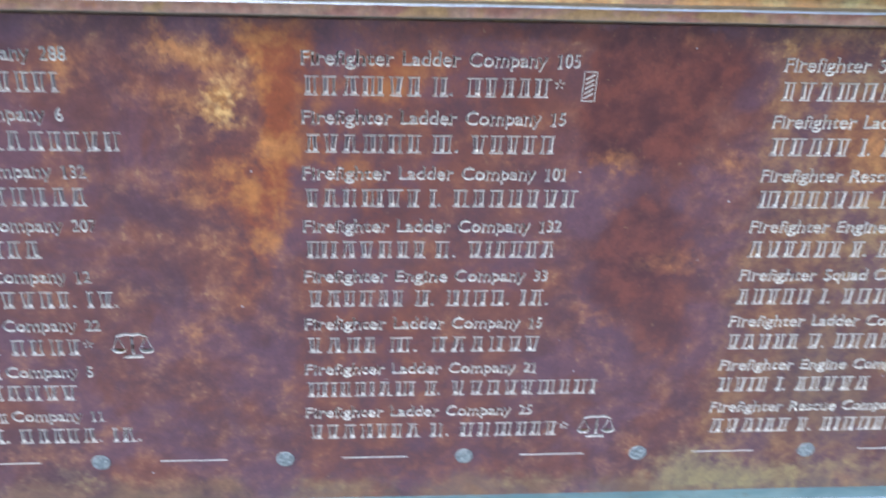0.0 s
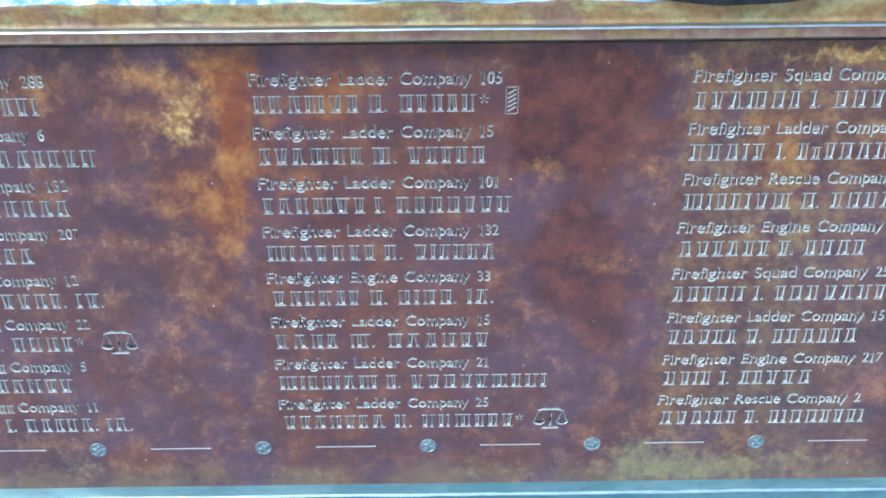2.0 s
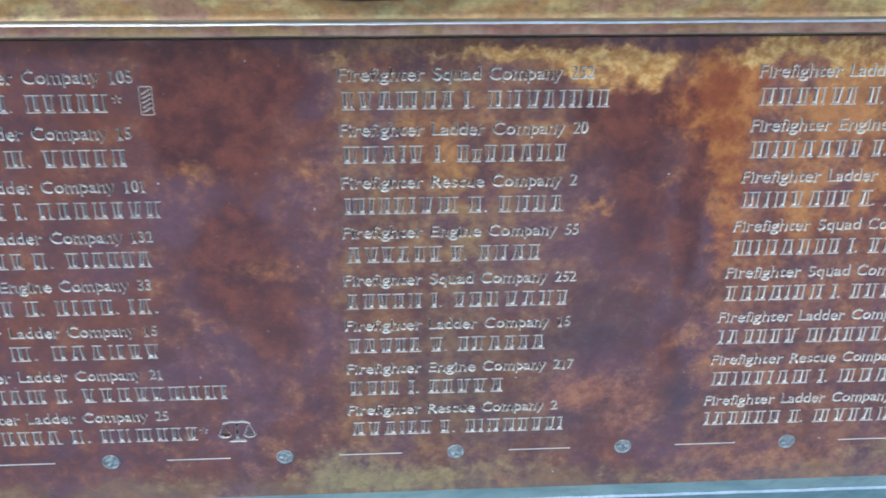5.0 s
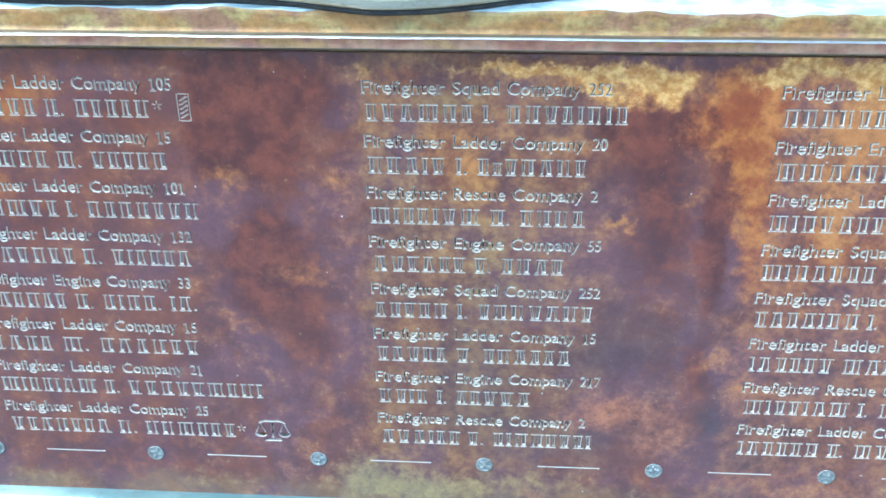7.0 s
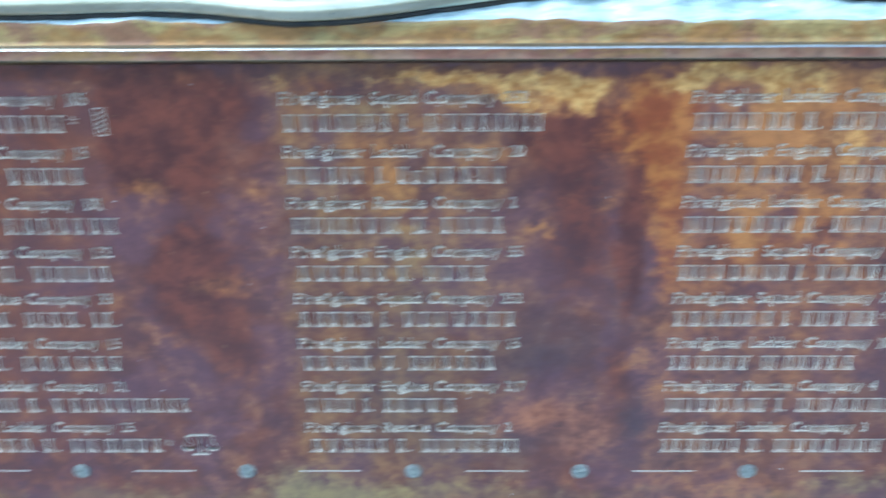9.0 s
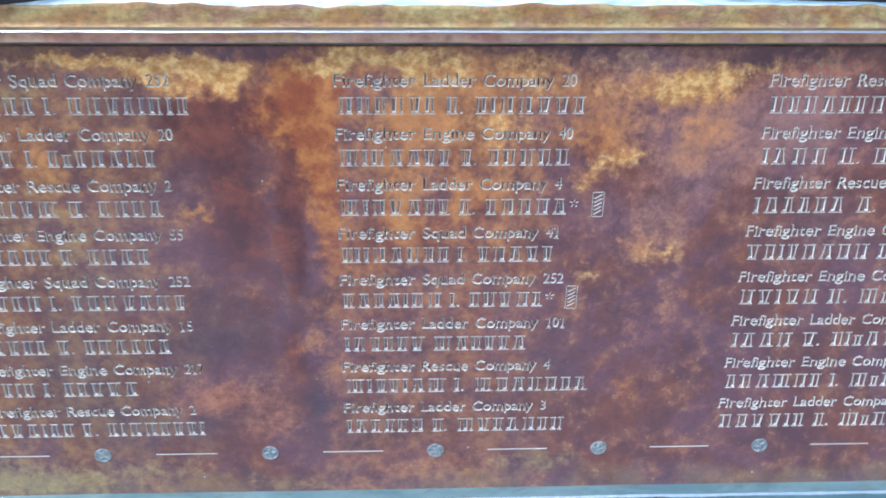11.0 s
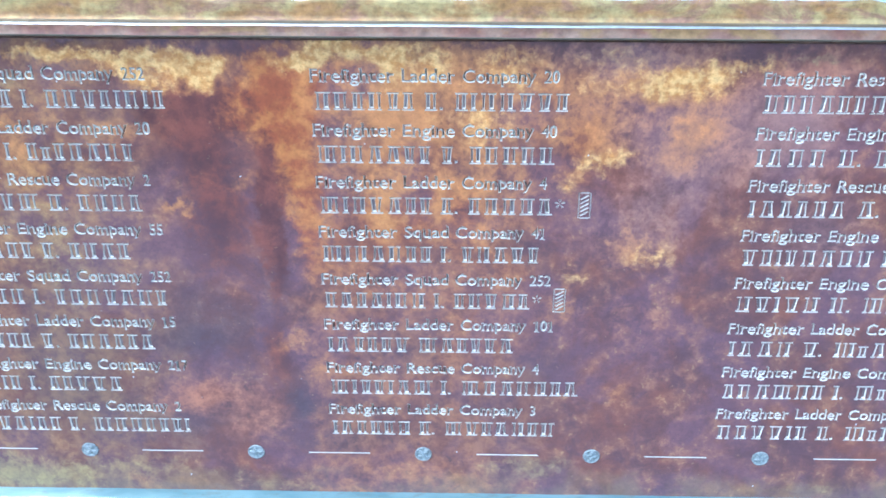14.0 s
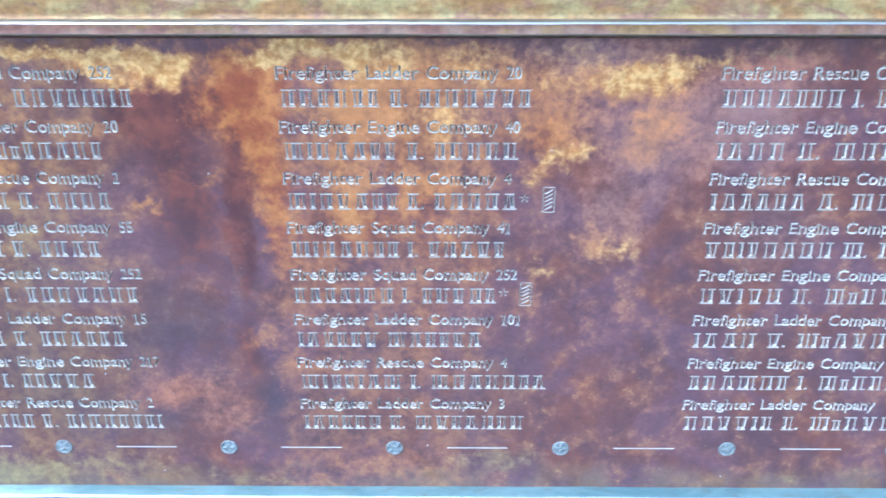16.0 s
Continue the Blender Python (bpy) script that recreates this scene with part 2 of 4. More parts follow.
spot("salmon", 0.968, 1.023, 0.029, 0.014, 0.24)
spot("salmon", 1.094, 0.711, 0.049, 0.040, 0.18)
spot("salmon", 1.095, 0.813, 0.032, 0.031, 0.18)
spot("dark", 1.036, 0.889, 0.020, 0.016, 0.25)
spot("dark", 0.962, 0.702, 0.050, 0.047, 0.46)
spot("dark", 0.907, 0.667, 0.056, 0.042, 0.31)
spot("dark", 1.131, 0.978, 0.027, 0.019, 0.40)
spot("dark", 1.115, 0.724, 0.033, 0.053, 0.19)
spot("dark", 1.164, 0.588, 0.058, 0.013, 0.25)
spot("dark", 1.229, 0.726, 0.054, 0.073, 0.25)
spot("olive", 0.944, 0.577, 0.061, 0.020, 0.52)
spot("olive", 1.256, 0.554, 0.047, 0.012, 0.38)
spot("olive", 1.178, 1.020, 0.028, 0.006, 0.45)
spot("salmon", 1.163, 0.994, 0.067, 0.031, 0.30)
spot("salmon", 1.044, 1.033, 0.066, 0.013, 0.34)
spot("salmon", 1.214, 0.919, 0.050, 0.044, 0.26)
spot("salmon", 1.124, 0.918, 0.045, 0.039, 0.21)
spot("amber", 0.783, 0.964, 0.045, 0.048, 0.30)
spot("amber", 0.872, 1.007, 0.077, 0.031, 0.40)
spot("amber", 0.852, 0.933, 0.080, 0.039, 0.22)
spot("amber", 1.059, 0.972, 0.078, 0.032, 0.30)
# broad dark patches low down: a dark reflection put into the colour
spot("dark", 0.616, 0.648, 0.063, 0.050, 0.35)
spot("dark", 0.788, 0.665, 0.085, 0.063, 0.30)
spot("dark", 0.931, 0.624, 0.086, 0.043, 0.30)
spot("dark", 0.491, 0.660, 0.075, 0.057, 0.40)
spot("dark", 0.504, 0.775, 0.065, 0.064, 0.25)
spot("dark", 0.281, 0.856, 0.038, 0.036, 0.20)
spot("dark", 0.276, 0.964, 0.031, 0.033, 0.17)
spot("dark", 0.347, 0.955, 0.031, 0.033, 0.12)
spot("dark", 0.289, 0.755, 0.045, 0.040, 0.12)
spot("deep", 0.067, 0.865, 0.054, 0.050, 0.75)
spot("deep", 0.295, 0.937, 0.048, 0.029, 0.75)
spot("deep", 0.075, 0.748, 0.052, 0.041, 0.52)
spot("deep", 0.333, 0.733, 0.035, 0.056, 0.45)
spot("orange", -0.009, 0.994, 0.015, 0.033, 0.40)
# more of the painted dark reflection across the lower panel
spot("dark", 0.554, 0.618, 0.117, 0.066, 0.40)
spot("dark", 0.758, 0.636, 0.092, 0.057, 0.30)
spot("dark", 0.496, 0.729, 0.078, 0.080, 0.30)
spot("dark", 0.670, 0.808, 0.032, 0.050, 0.25)
spot("dark", 0.850, 0.601, 0.116, 0.030, 0.30)
spot("dark", 0.408, 0.678, 0.074, 0.063, 0.25)
spot("dark", 0.551, 0.814, 0.032, 0.049, 0.20)
spot("dark", 0.180, 0.704, 0.093, 0.069, 0.20)
spot("deep", 0.277, 0.806, 0.050, 0.044, 0.45)
spot("deep", 0.611, 0.970, 0.029, 0.021, 0.60)
spot("deep", 0.274, 0.994, 0.051, 0.061, 0.90)
spot("deep", 0.243, 0.948, 0.026, 0.046, 0.75)
spot("deep", 0.180, 0.971, 0.031, 0.028, 0.45)
spot("deep", 0.356, 0.993, 0.026, 0.033, 0.45)
spot("dark", 0.791, 0.759, 0.065, 0.045, 0.30)
spot("dark", 0.702, 0.809, 0.019, 0.074, 0.30)
spot("dark", 0.851, 0.721, 0.066, 0.040, 0.30)
spot("salmon", 0.995, 0.971, 0.073, 0.048, 0.30)
spot("salmon", 1.095, 0.956, 0.059, 0.043, 0.30)
spot("salmon", 1.184, 1.014, 0.057, 0.025, 0.35)
spot("salmon", 1.025, 0.901, 0.061, 0.034, 0.25)
spot("amber", 0.979, 0.992, 0.058, 0.031, 0.30)
spot("rose", 1.096, 0.946, 0.099, 0.070, 0.70)
spot("rose", 1.016, 1.018, 0.096, 0.030, 0.60)
spot("rose", 1.190, 0.973, 0.058, 0.068, 0.60)
spot("rose", 1.043, 0.860, 0.072, 0.047, 0.45)
spot("rose", 1.210, 0.850, 0.062, 0.071, 0.40)
spot("deep", -0.034, 0.872, 0.033, 0.075, 0.35)
spot("gold", 1.043, 0.993, 0.039, 0.011, 0.45)
spot("gold", 1.008, 1.020, 0.053, 0.015, 0.30)
spot("orange", 0.753, 1.012, 0.053, 0.030, 0.50)
spot("orange", 0.987, 0.958, 0.030, 0.032, 0.30)
spot("deep", 0.642, 0.970, 0.046, 0.061, 0.90)
spot("deep", 0.659, 0.867, 0.043, 0.078, 0.80)
spot("deep", 0.725, 0.953, 0.023, 0.107, 0.55)
spot("deep", 0.391, 1.034, 0.044, 0.021, 0.50)
spot("deep", 0.679, 0.720, 0.040, 0.041, 0.30)
spot("deep", 0.710, 0.964, 0.025, 0.081, 0.60)
spot("deep", 0.686, 1.027, 0.029, 0.025, 0.40)
spot("olive", 0.447, 0.892, 0.062, 0.093, 0.22)
spot("olive", 0.830, 0.879, 0.062, 0.117, 0.22)
spot("olive", 0.834, 1.000, 0.068, 0.031, 0.20)
spot("amber", 0.460, 0.959, 0.055, 0.049, 0.22)
spot("amber", 0.531, 0.991, 0.044, 0.032, 0.20)
spot("amber", 0.873, 0.963, 0.080, 0.032, 0.30)
spot("amber", 0.841, 0.896, 0.083, 0.034, 0.22)
spot("orange", 0.821, 0.896, 0.067, 0.069, 0.35)
spot("orange", 0.985, 0.941, 0.030, 0.044, 0.35)
spot("orange", 0.806, 0.794, 0.054, 0.050, 0.25)
spot("orange", 0.768, 0.702, 0.051, 0.041, 0.20)
spot("orange", 0.006, 0.966, 0.023, 0.072, 0.40)
spot("gold", -0.049, 1.000, 0.027, 0.015, 0.25)
spot("deep", 0.294, 0.961, 0.055, 0.071, 0.60)
spot("deep", 0.303, 0.815, 0.058, 0.094, 0.70)


def patina_material(name, deepen=1.0, rough_lo=0.3, rough_hi=0.5):
    """Hot patina on bronze: red-brown ground, clouds of orange, gold, olive and violet-black, fine mottling and pits."""
    s = Shader(name)
    p = s.place()
    # clouds have frayed edges: the stains' coordinates are shifted by two sizes of noise
    w1 = s.noise(p, 22.0, 3.0).outputs["Color"]
    w2 = s.noise(p, 95.0, 4.0, 0.65).outputs["Color"]
    q = s.vec("MULTIPLY_ADD", s.vec("SUBTRACT", w1, (0.5, 0.5, 0.5)), (0.040, 0, 0.040), p)
    q = s.vec("MULTIPLY_ADD", s.vec("SUBTRACT", w2, (0.5, 0.5, 0.5)), (0.024, 0, 0.024), q)
    cloud = s.noise(p, 16.0, 5.0, 0.6, 0.6).outputs[0]
    mottle = s.noise(p, 110.0, 4.0, 0.6, 0.0).outputs[0]
    grain = s.noise(p, 420.0, 4.0, 0.7).outputs[0]
    speck = s.noise(p, 160.0, 3.0, 0.75).outputs[0]

    patch = s.noise(p, 34.0, 4.0, 0.6, 0.2).outputs[0]

    gran = s.noise(p, 380.0, 4.0, 0.75).outputs[0]
    # small angular flakes of the patina, each a little lighter or darker
    flakes = s.add("TexVoronoi", {"Vector": s.vec("MULTIPLY_ADD", s.vec("SUBTRACT", w2, (0.5, 0.5, 0.5)), (0.016, 0, 0.016), p), "Scale": 230.0})
    flake = s.add("SeparateXYZ", {0: flakes.outputs["Color"]}).outputs[0]
    ragged = s.math("MULTIPLY_ADD", patch, 0.54, s.math("MULTIPLY_ADD", mottle, 0.34, s.math("MULTIPLY_ADD", gran, 0.12, s.math("MULTIPLY_ADD", flake, 0.08, -0.04))))

    def mask(kind, fray, most):
        # the sum of the stains runs along in the unused y
        run = s.vec("MULTIPLY", q, (1, 0, 1))
        for x, z, rx, rz, weight in STAINS_AND_SHADES[kind]:
            d = s.vec("MULTIPLY_ADD", run, (0.72 / rx, 0, 0.72 / rz), (-0.72 * x / rx, 0, -0.72 * z / rz))
            m = s.math("SUBTRACT", 1.0, s.vec("DOT_PRODUCT", d, d), clamp=True)
            run = s.vec("MULTIPLY_ADD", s.math("MULTIPLY", m, m), (0, weight, 0), run)
        total = s.add("SeparateXYZ", {0: run}).outputs[1]
        near = s.math("MINIMUM", s.math("MULTIPLY", total, 3.0), 1.0)
        broken = s.math("MULTIPLY", s.math("SUBTRACT", ragged, 0.5), fray)
        return s.math("MULTIPLY", s.ramp(s.math("MULTIPLY_ADD", broken, near, total), 0.10, 0.92), most)

    d = deepen
    base = s.mix(s.ramp(cloud, 0.35, 0.66), (0.126 * d, 0.047 * d, 0.050 * d), (0.210 * d, 0.063 * d, 0.040 * d))
    base = s.mix(s.math("MULTIPLY", s.ramp(s.noise(p, 10.0, 4.0, 0.6, 0.5).outputs[0], 0.44, 0.60), 0.75), base, (0.168 * d, 0.069 * d, 0.085 * d))
    base = s.mix(s.math("MULTIPLY", s.ramp(patch, 0.44, 0.68), 0.38), base, (0.30 * d, 0.104 * d, 0.050 * d))
    base = s.mix(s.math("MULTIPLY", s.ramp(ragged, 0.50, 0.70), 0.25), base, (0.50 * d, 0.23 * d, 0.08 * d))
    fleck = s.ramp(s.noise(p, 170.0, 3.0, 0.6).outputs[0], 0.57, 0.64)
    base = s.mix(s.math("MULTIPLY", s.math("MULTIPLY", fleck, 0.3), s.ramp(patch, 0.5, 0.64)), base, (0.60 * d, 0.31 * d, 0.12 * d))
    golden = s.mix(s.ramp(mottle, 0.4, 0.62), (0.58 * d, 0.235 * d, 0.055 * d), (0.80 * d, 0.43 * d, 0.15 * d))
    fiery = s.mix(s.ramp(patch, 0.4, 0.62), (0.34 * d, 0.074 * d, 0.020 * d), (0.50 * d, 0.165 * d, 0.036 * d))
    c = s.mix(mask("dark", 1.3, 0.8), base, (0.080 * d, 0.045 * d, 0.055 * d))
    c = s.mix(mask("deep", 1.3, 0.95), c, s.mix(s.ramp(patch, 0.35, 0.65), (0.105 * d, 0.028 * d, 0.024 * d), (0.185 * d, 0.046 * d, 0.028 * d)))
    c = s.mix(mask("orange", 1.8, 0.85), c, fiery)
    # each column was coloured on its own: the tone starts at a clear upright edge and fades to the right
    across = s.add("SeparateXYZ", {0: s.vec("MULTIPLY_ADD", s.vec("SUBTRACT", w2, (0.5, 0.5, 0.5)), (0.040, 0, 0), p)}).outputs[0]
    for x0, x1, weight, tone in ((-0.008, 0.25, 0.40, (0.20, 0.050, 0.024)), (0.383, 0.640, 0.40, (0.35, 0.165, 0.052)), (0.737, 0.990, 0.26, (0.60, 0.21, 0.06))):
        band = s.math("MULTIPLY", s.ramp(across, x0 - 0.012, x0 + 0.008), s.ramp(across, x1, x1 - 0.10))
        band = s.math("MULTIPLY", band, s.ramp(ragged, 0.36, 0.60))
        c = s.mix(s.math("MULTIPLY", band, weight), c, tuple(v * d for v in tone))
    c = s.mix(mask("rose", 1.3, 0.75), c, (0.36 * d, 0.165 * d, 0.135 * d))
    c = s.mix(mask("salmon", 1.7, 0.7), c, (0.52 * d, 0.175 * d, 0.085 * d))
    c = s.mix(mask("olive", 2.2, 0.65), c, (0.38 * d, 0.27 * d, 0.11 * d))
    c = s.mix(mask("amber", 1.8, 0.75), c, (0.56 * d, 0.205 * d, 0.060 * d))
    c = s.mix(mask("gold", 2.7, 0.9), c, golden)
    c = s.mix(1.0, c, s.math("MULTIPLY_ADD", ragged, 1.5, 0.27), "MULTIPLY")
    # the foot of the panel is paler
    foot = s.add("SeparateXYZ", {0: q}).outputs[2]
    foot = s.math("MULTIPLY", s.ramp(foot, 0.578, 0.556), s.ramp(cloud, 0.36, 0.6))
    c = s.mix(s.math("MULTIPLY", foot, 0.25), c, (0.36 * d, 0.25 * d, 0.105 * d))
    c = s.mix(s.math("MULTIPLY", s.ramp(speck, 0.64, 0.72), 0.35), c, (0.5 * d, 0.3 * d, 0.13 * d))
    c = s.mix(s.math("MULTIPLY", s.ramp(grain, 0.5, 0.72), 0.35), c, (0.04 * d, 0.022 * d, 0.022 * d))
    dots = s.add("TexVoronoi", {"Vector": p, "Scale": 38.0}).outputs["Distance"]
    c = s.mix(s.math("MULTIPLY", s.ramp(dots, 0.036, 0.022), s.ramp(cloud, 0.48, 0.52)), c, (0.75, 0.72, 0.70))
    c = s.vec("MULTIPLY", c, (0.93, 1.02, 1.02))
    rough = s.math("MULTIPLY_ADD", mottle, rough_hi - rough_lo, rough_lo)
    relief = s.math("MULTIPLY_ADD", mottle, 0.7, s.math("MULTIPLY", grain, 0.3))
    s.bsdf.inputs["Coat IOR"].default_value = 1.55
    return s.out(c, rough, 0.15, relief, 0.25, 0.0008, 1.0, 0.18)


def bronze(name, colours, rough, metal, scale=30.0, bump=0.3, coat=0.0, stretch=1.0, cloud=None):
    """Plain bronze in three tones, and a fourth in clouds; stretch below 1 draws the marks out along x."""
    s = Shader(name)
    p = s.vec("MULTIPLY", s.place(), (stretch, 1, 1))
    a = s.noise(p, scale, 5.0, 0.6, 0.5).outputs[0]
    b = s.noise(p, scale * 5, 5.0, 0.7).outputs[0]
    c = s.mix(s.ramp(a, 0.38, 0.64), colours[0], colours[1])
    c = s.mix(s.math("MULTIPLY", s.ramp(b, 0.5, 0.75), 0.6), c, colours[2])
    if cloud:
        d = s.noise(p, scale * 0.6, 6.0, 0.65, 0.8).outputs[0]
        c = s.mix(s.math("MULTIPLY", s.ramp(d, 0.50, 0.60), 0.85), c, cloud)
        c = s.mix(1.0, c, s.math("MULTIPLY_ADD", s.noise(s.place(), scale * 3, 5.0, 0.7).outputs[0], 1.7, 0.15), "MULTIPLY")
    r = s.math("MULTIPLY_ADD", b, 0.25, rough - 0.12)
    return s.out(c, r, metal, s.math("ADD", a, b), bump, 0.001, coat, 0.15)


PATINA = patina_material("patina")
# near-white walls of the cuts: the sky's glint put into the colour
CUT = bronze("pale_glint_cut_wall", ((0.77, 0.74, 0.665), (0.84, 0.81, 0.73), (0.52, 0.47, 0.40)), 0.32, 0.25, 60.0, 0.2)
# floors of the lettering, greyer than the patina
CUT_FLOOR = bronze("grey_brown_cut_floor", ((0.185, 0.142, 0.130), (0.255, 0.205, 0.19), (0.105, 0.075, 0.068)), 0.42, 0.25, 40.0, 0.2)
WORN = bronze("worn_cut_floor", ((0.30, 0.27, 0.24), (0.40, 0.37, 0.34), (0.20, 0.16, 0.13)), 0.4, 0.3, 60.0, 0.2)
# lighter metal paints the highlight along the rounded, up-facing edges
EDGE_HIGHLIGHT = bronze("edge_highlight_metal", ((0.50, 0.52, 0.52), (0.62, 0.64, 0.63), (0.34, 0.34, 0.32)), 0.3, 0.8, 120.0, 0.3)
ROSETTE = bronze("worn_rosette_metal", ((0.24, 0.26, 0.25), (0.44, 0.46, 0.44), (0.15, 0.14, 0.12)), 0.30, 0.5, 330.0, 0.9)
LIP = bronze("brown_bronze", ((0.20, 0.085, 0.058), (0.25, 0.145, 0.095), (0.28, 0.12, 0.04)), 0.42, 0.2, 34.0, 0.3, 0.15, 0.6, (0.26, 0.15, 0.055))
# the teal tone holds the sky's reflection on the lower border
LEDGE = bronze("sky_tinted_bronze_ledge", ((0.13, 0.22, 0.23), (0.20, 0.30, 0.30), (0.14, 0.13, 0.10)), 0.34, 0.4, 25.0, 0.2, 0.3, 0.4)
OCHRE = bronze("ochre_bronze", ((0.315, 0.158, 0.050), (0.39, 0.28, 0.108), (0.16, 0.09, 0.045)), 0.45, 0.2, 44.0, 0.7, 0.15, 0.55, (0.25, 0.118, 0.068))
POLISHED = bronze("polished_grey_bronze", ((0.36, 0.43, 0.47), (0.66, 0.72, 0.74), (0.10, 0.13, 0.17)), 0.32, 0.6, 55.0, 0.6, 0.0, 0.35)
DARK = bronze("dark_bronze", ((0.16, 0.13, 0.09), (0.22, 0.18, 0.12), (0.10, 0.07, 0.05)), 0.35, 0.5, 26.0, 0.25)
DULL = bronze("blue_grey_bronze", ((0.07, 0.10, 0.13), (0.20, 0.26, 0.31), (0.03, 0.035, 0.05)), 0.35, 0.55, 60.0, 0.5)
HOSE = bronze("olive_grey_bronze", ((0.60, 0.565, 0.43), (0.74, 0.70, 0.55), (0.34, 0.29, 0.18)), 0.32, 0.75, 30.0, 0.10, 0.4, 0.6)
# near-black colour for the contact shade beneath the hoses
SEAM_SHADE = bronze("black_seam_shade", ((0.022, 0.021, 0.022), (0.05, 0.042, 0.034), (0.012, 0.012, 0.014)), 0.7, 0.0, 60.0, 0.3)


def relief_material():
    """Worn, streaky metal, the sky's reflection painted in as blue-white; duller and darker towards the boots."""
    s = Shader("sky_streaked_bronze")
    p = s.place()
    q = s.vec("MULTIPLY", p, (0.22, 1, 1))
    a = s.noise(q, 90.0, 5.0, 0.6, 0.8).outputs[0]
    b = s.noise(q, 300.0, 5.0, 0.7, 0.4).outputs[0]
    # cyan-white in the base colour stands for reflected sky
    c = s.mix(s.ramp(a, 0.36, 0.60), (0.42, 0.54, 0.57), (0.74, 0.85, 0.86))
    c = s.mix(s.math("MULTIPLY", s.ramp(b, 0.54, 0.68), 0.5), c, (0.24, 0.31, 0.34))
    x = s.add("SeparateXYZ", {0: s.vec("MULTIPLY_ADD", s.noise(p, 30.0, 4.0, 0.65).outputs["Color"], (0.12, 0, 0), p)}).outputs[0]
    dull = s.math("MULTIPLY", s.ramp(x, 0.16, 0.08), s.ramp(s.noise(p, 70.0, 5.0, 0.65, 0.5).outputs[0], 0.62, 0.46))
    c = s.mix(dull, c, (0.15, 0.23, 0.28))
    return s.out(c, s.math("MULTIPLY_ADD", b, 0.3, 0.25), 0.3, s.math("MULTIPLY_ADD", a, 1.0, s.math("MULTIPLY", b, 0.5)), 0.5, 0.002)


RELIEF = relief_material()


def granite_material():
    s = Shader("grey_granite")
    p = s.place()
    a = s.noise(p, 180.0, 3.0, 0.7).outputs[0]
    b = s.noise(p, 3.0, 4.0).outputs[0]
    c = s.mix(s.ramp(a, 0.4, 0.62), (0.16, 0.16, 0.165), (0.34, 0.335, 0.33))
    c = s.mix(s.math("MULTIPLY", s.ramp(b, 0.4, 0.7), 0.4), c, (0.24, 0.235, 0.23))
    return s.out(c, 0.55, 0.0, a, 0.2, 0.001)


def pavement_material():
    s = Shader("blue_grey_paving")
    p = s.place()
    a = s.noise(p, 90.0, 5.0, 0.7).outputs[0]
    b = s.noise(p, 1.4, 5.0).outputs[0]
    c = s.mix(s.ramp(b, 0.35, 0.65), (0.135, 0.158, 0.19), (0.19, 0.21, 0.24))
    c = s.mix(s.math("MULTIPLY", s.ramp(a, 0.5, 0.7), 0.4), c, (0.09, 0.105, 0.125))
    return s.out(c, 0.8, 0.0, a, 0.3, 0.002)


def far_ground_material():
    s = Shader("dark_far_ground")
    p = s.place()
    a = s.noise(p, 120.0, 4.0, 0.7).outputs[0]
    return s.out(s.mix(a, (0.03, 0.03, 0.032), (0.08, 0.08, 0.08)), 0.85, 0.0, a, 0.4, 0.004)


GRANITE, PAVING, FAR_GROUND = granite_material(), pavement_material(), far_ground_material()


# ---------------------------------------------------------------- mesh helpers
def part(name, verts, faces, materials, parent=None, label="", smooth=False, slots=None):
    me = bpy.data.meshes.new(name)
    me.from_pydata(verts, [], faces)
    for m in materials if isinstance(materials, (list, tuple)) else [materials]:
        me.materials.append(m)
    if slots:
        me.polygons.foreach_set("material_index", slots)
    bm = bmesh.new()
    bm.from_mesh(me)
    bmesh.ops.recalc_face_normals(bm, faces=bm.faces[:]) if smooth else None
    bm.to_mesh(me)
    bm.free()
    me.polygons.foreach_set("use_smooth", [smooth] * len(me.polygons))
    ob = new(name, me)
    ob.parent = parent
    return tagged(ob, label)


def box(name, lo, hi, material, parent=None, label="", bevel=0.0):
    bm = bmesh.new()
    bmesh.ops.create_cube(bm, size=1.0)
    for v in bm.verts:
        v.co = [lo[i] + (v.co[i] + 0.5) * (hi[i] - lo[i]) for i in range(3)]
    if bevel:
        bmesh.ops.bevel(bm, geom=bm.edges[:], offset=bevel, segments=2, affect="EDGES", profile=0.6)
    me = bpy.data.meshes.new(name)
    bm.to_mesh(me)
    bm.free()
    me.materials.append(material)
    ob = new(name, me)
    ob.parent = parent
    return tagged(ob, label)


def profile_bar(name, section, x0, x1, step, material, parent, label="", wobble=0.0, seed=0):
    """A moulding: the section (y, z) run along x, hand-finished, so not quite straight."""
    n = max(1, round((x1 - x0) / step))
    verts, faces, k = [], [], len(section)
    for i in range(n + 1):
        x = x0 + (x1 - x0) * i / n
        for j, (y, z) in enumerate(section):
            d = wobble * (noise.noise((x * 9, seed, 0)) + 0.6 * noise.noise((x * 40, seed + j * 0.7, 3)))
            verts.append((x, y + 0.5 * d, z + d))
    for i in range(n):
        for j in range(k - 1):
            a = i * k + j
            faces.append((a, a + k, a + k + 1, a + 1))
    ob = part(name, verts, faces, material, parent, label, smooth=True)
    return ob


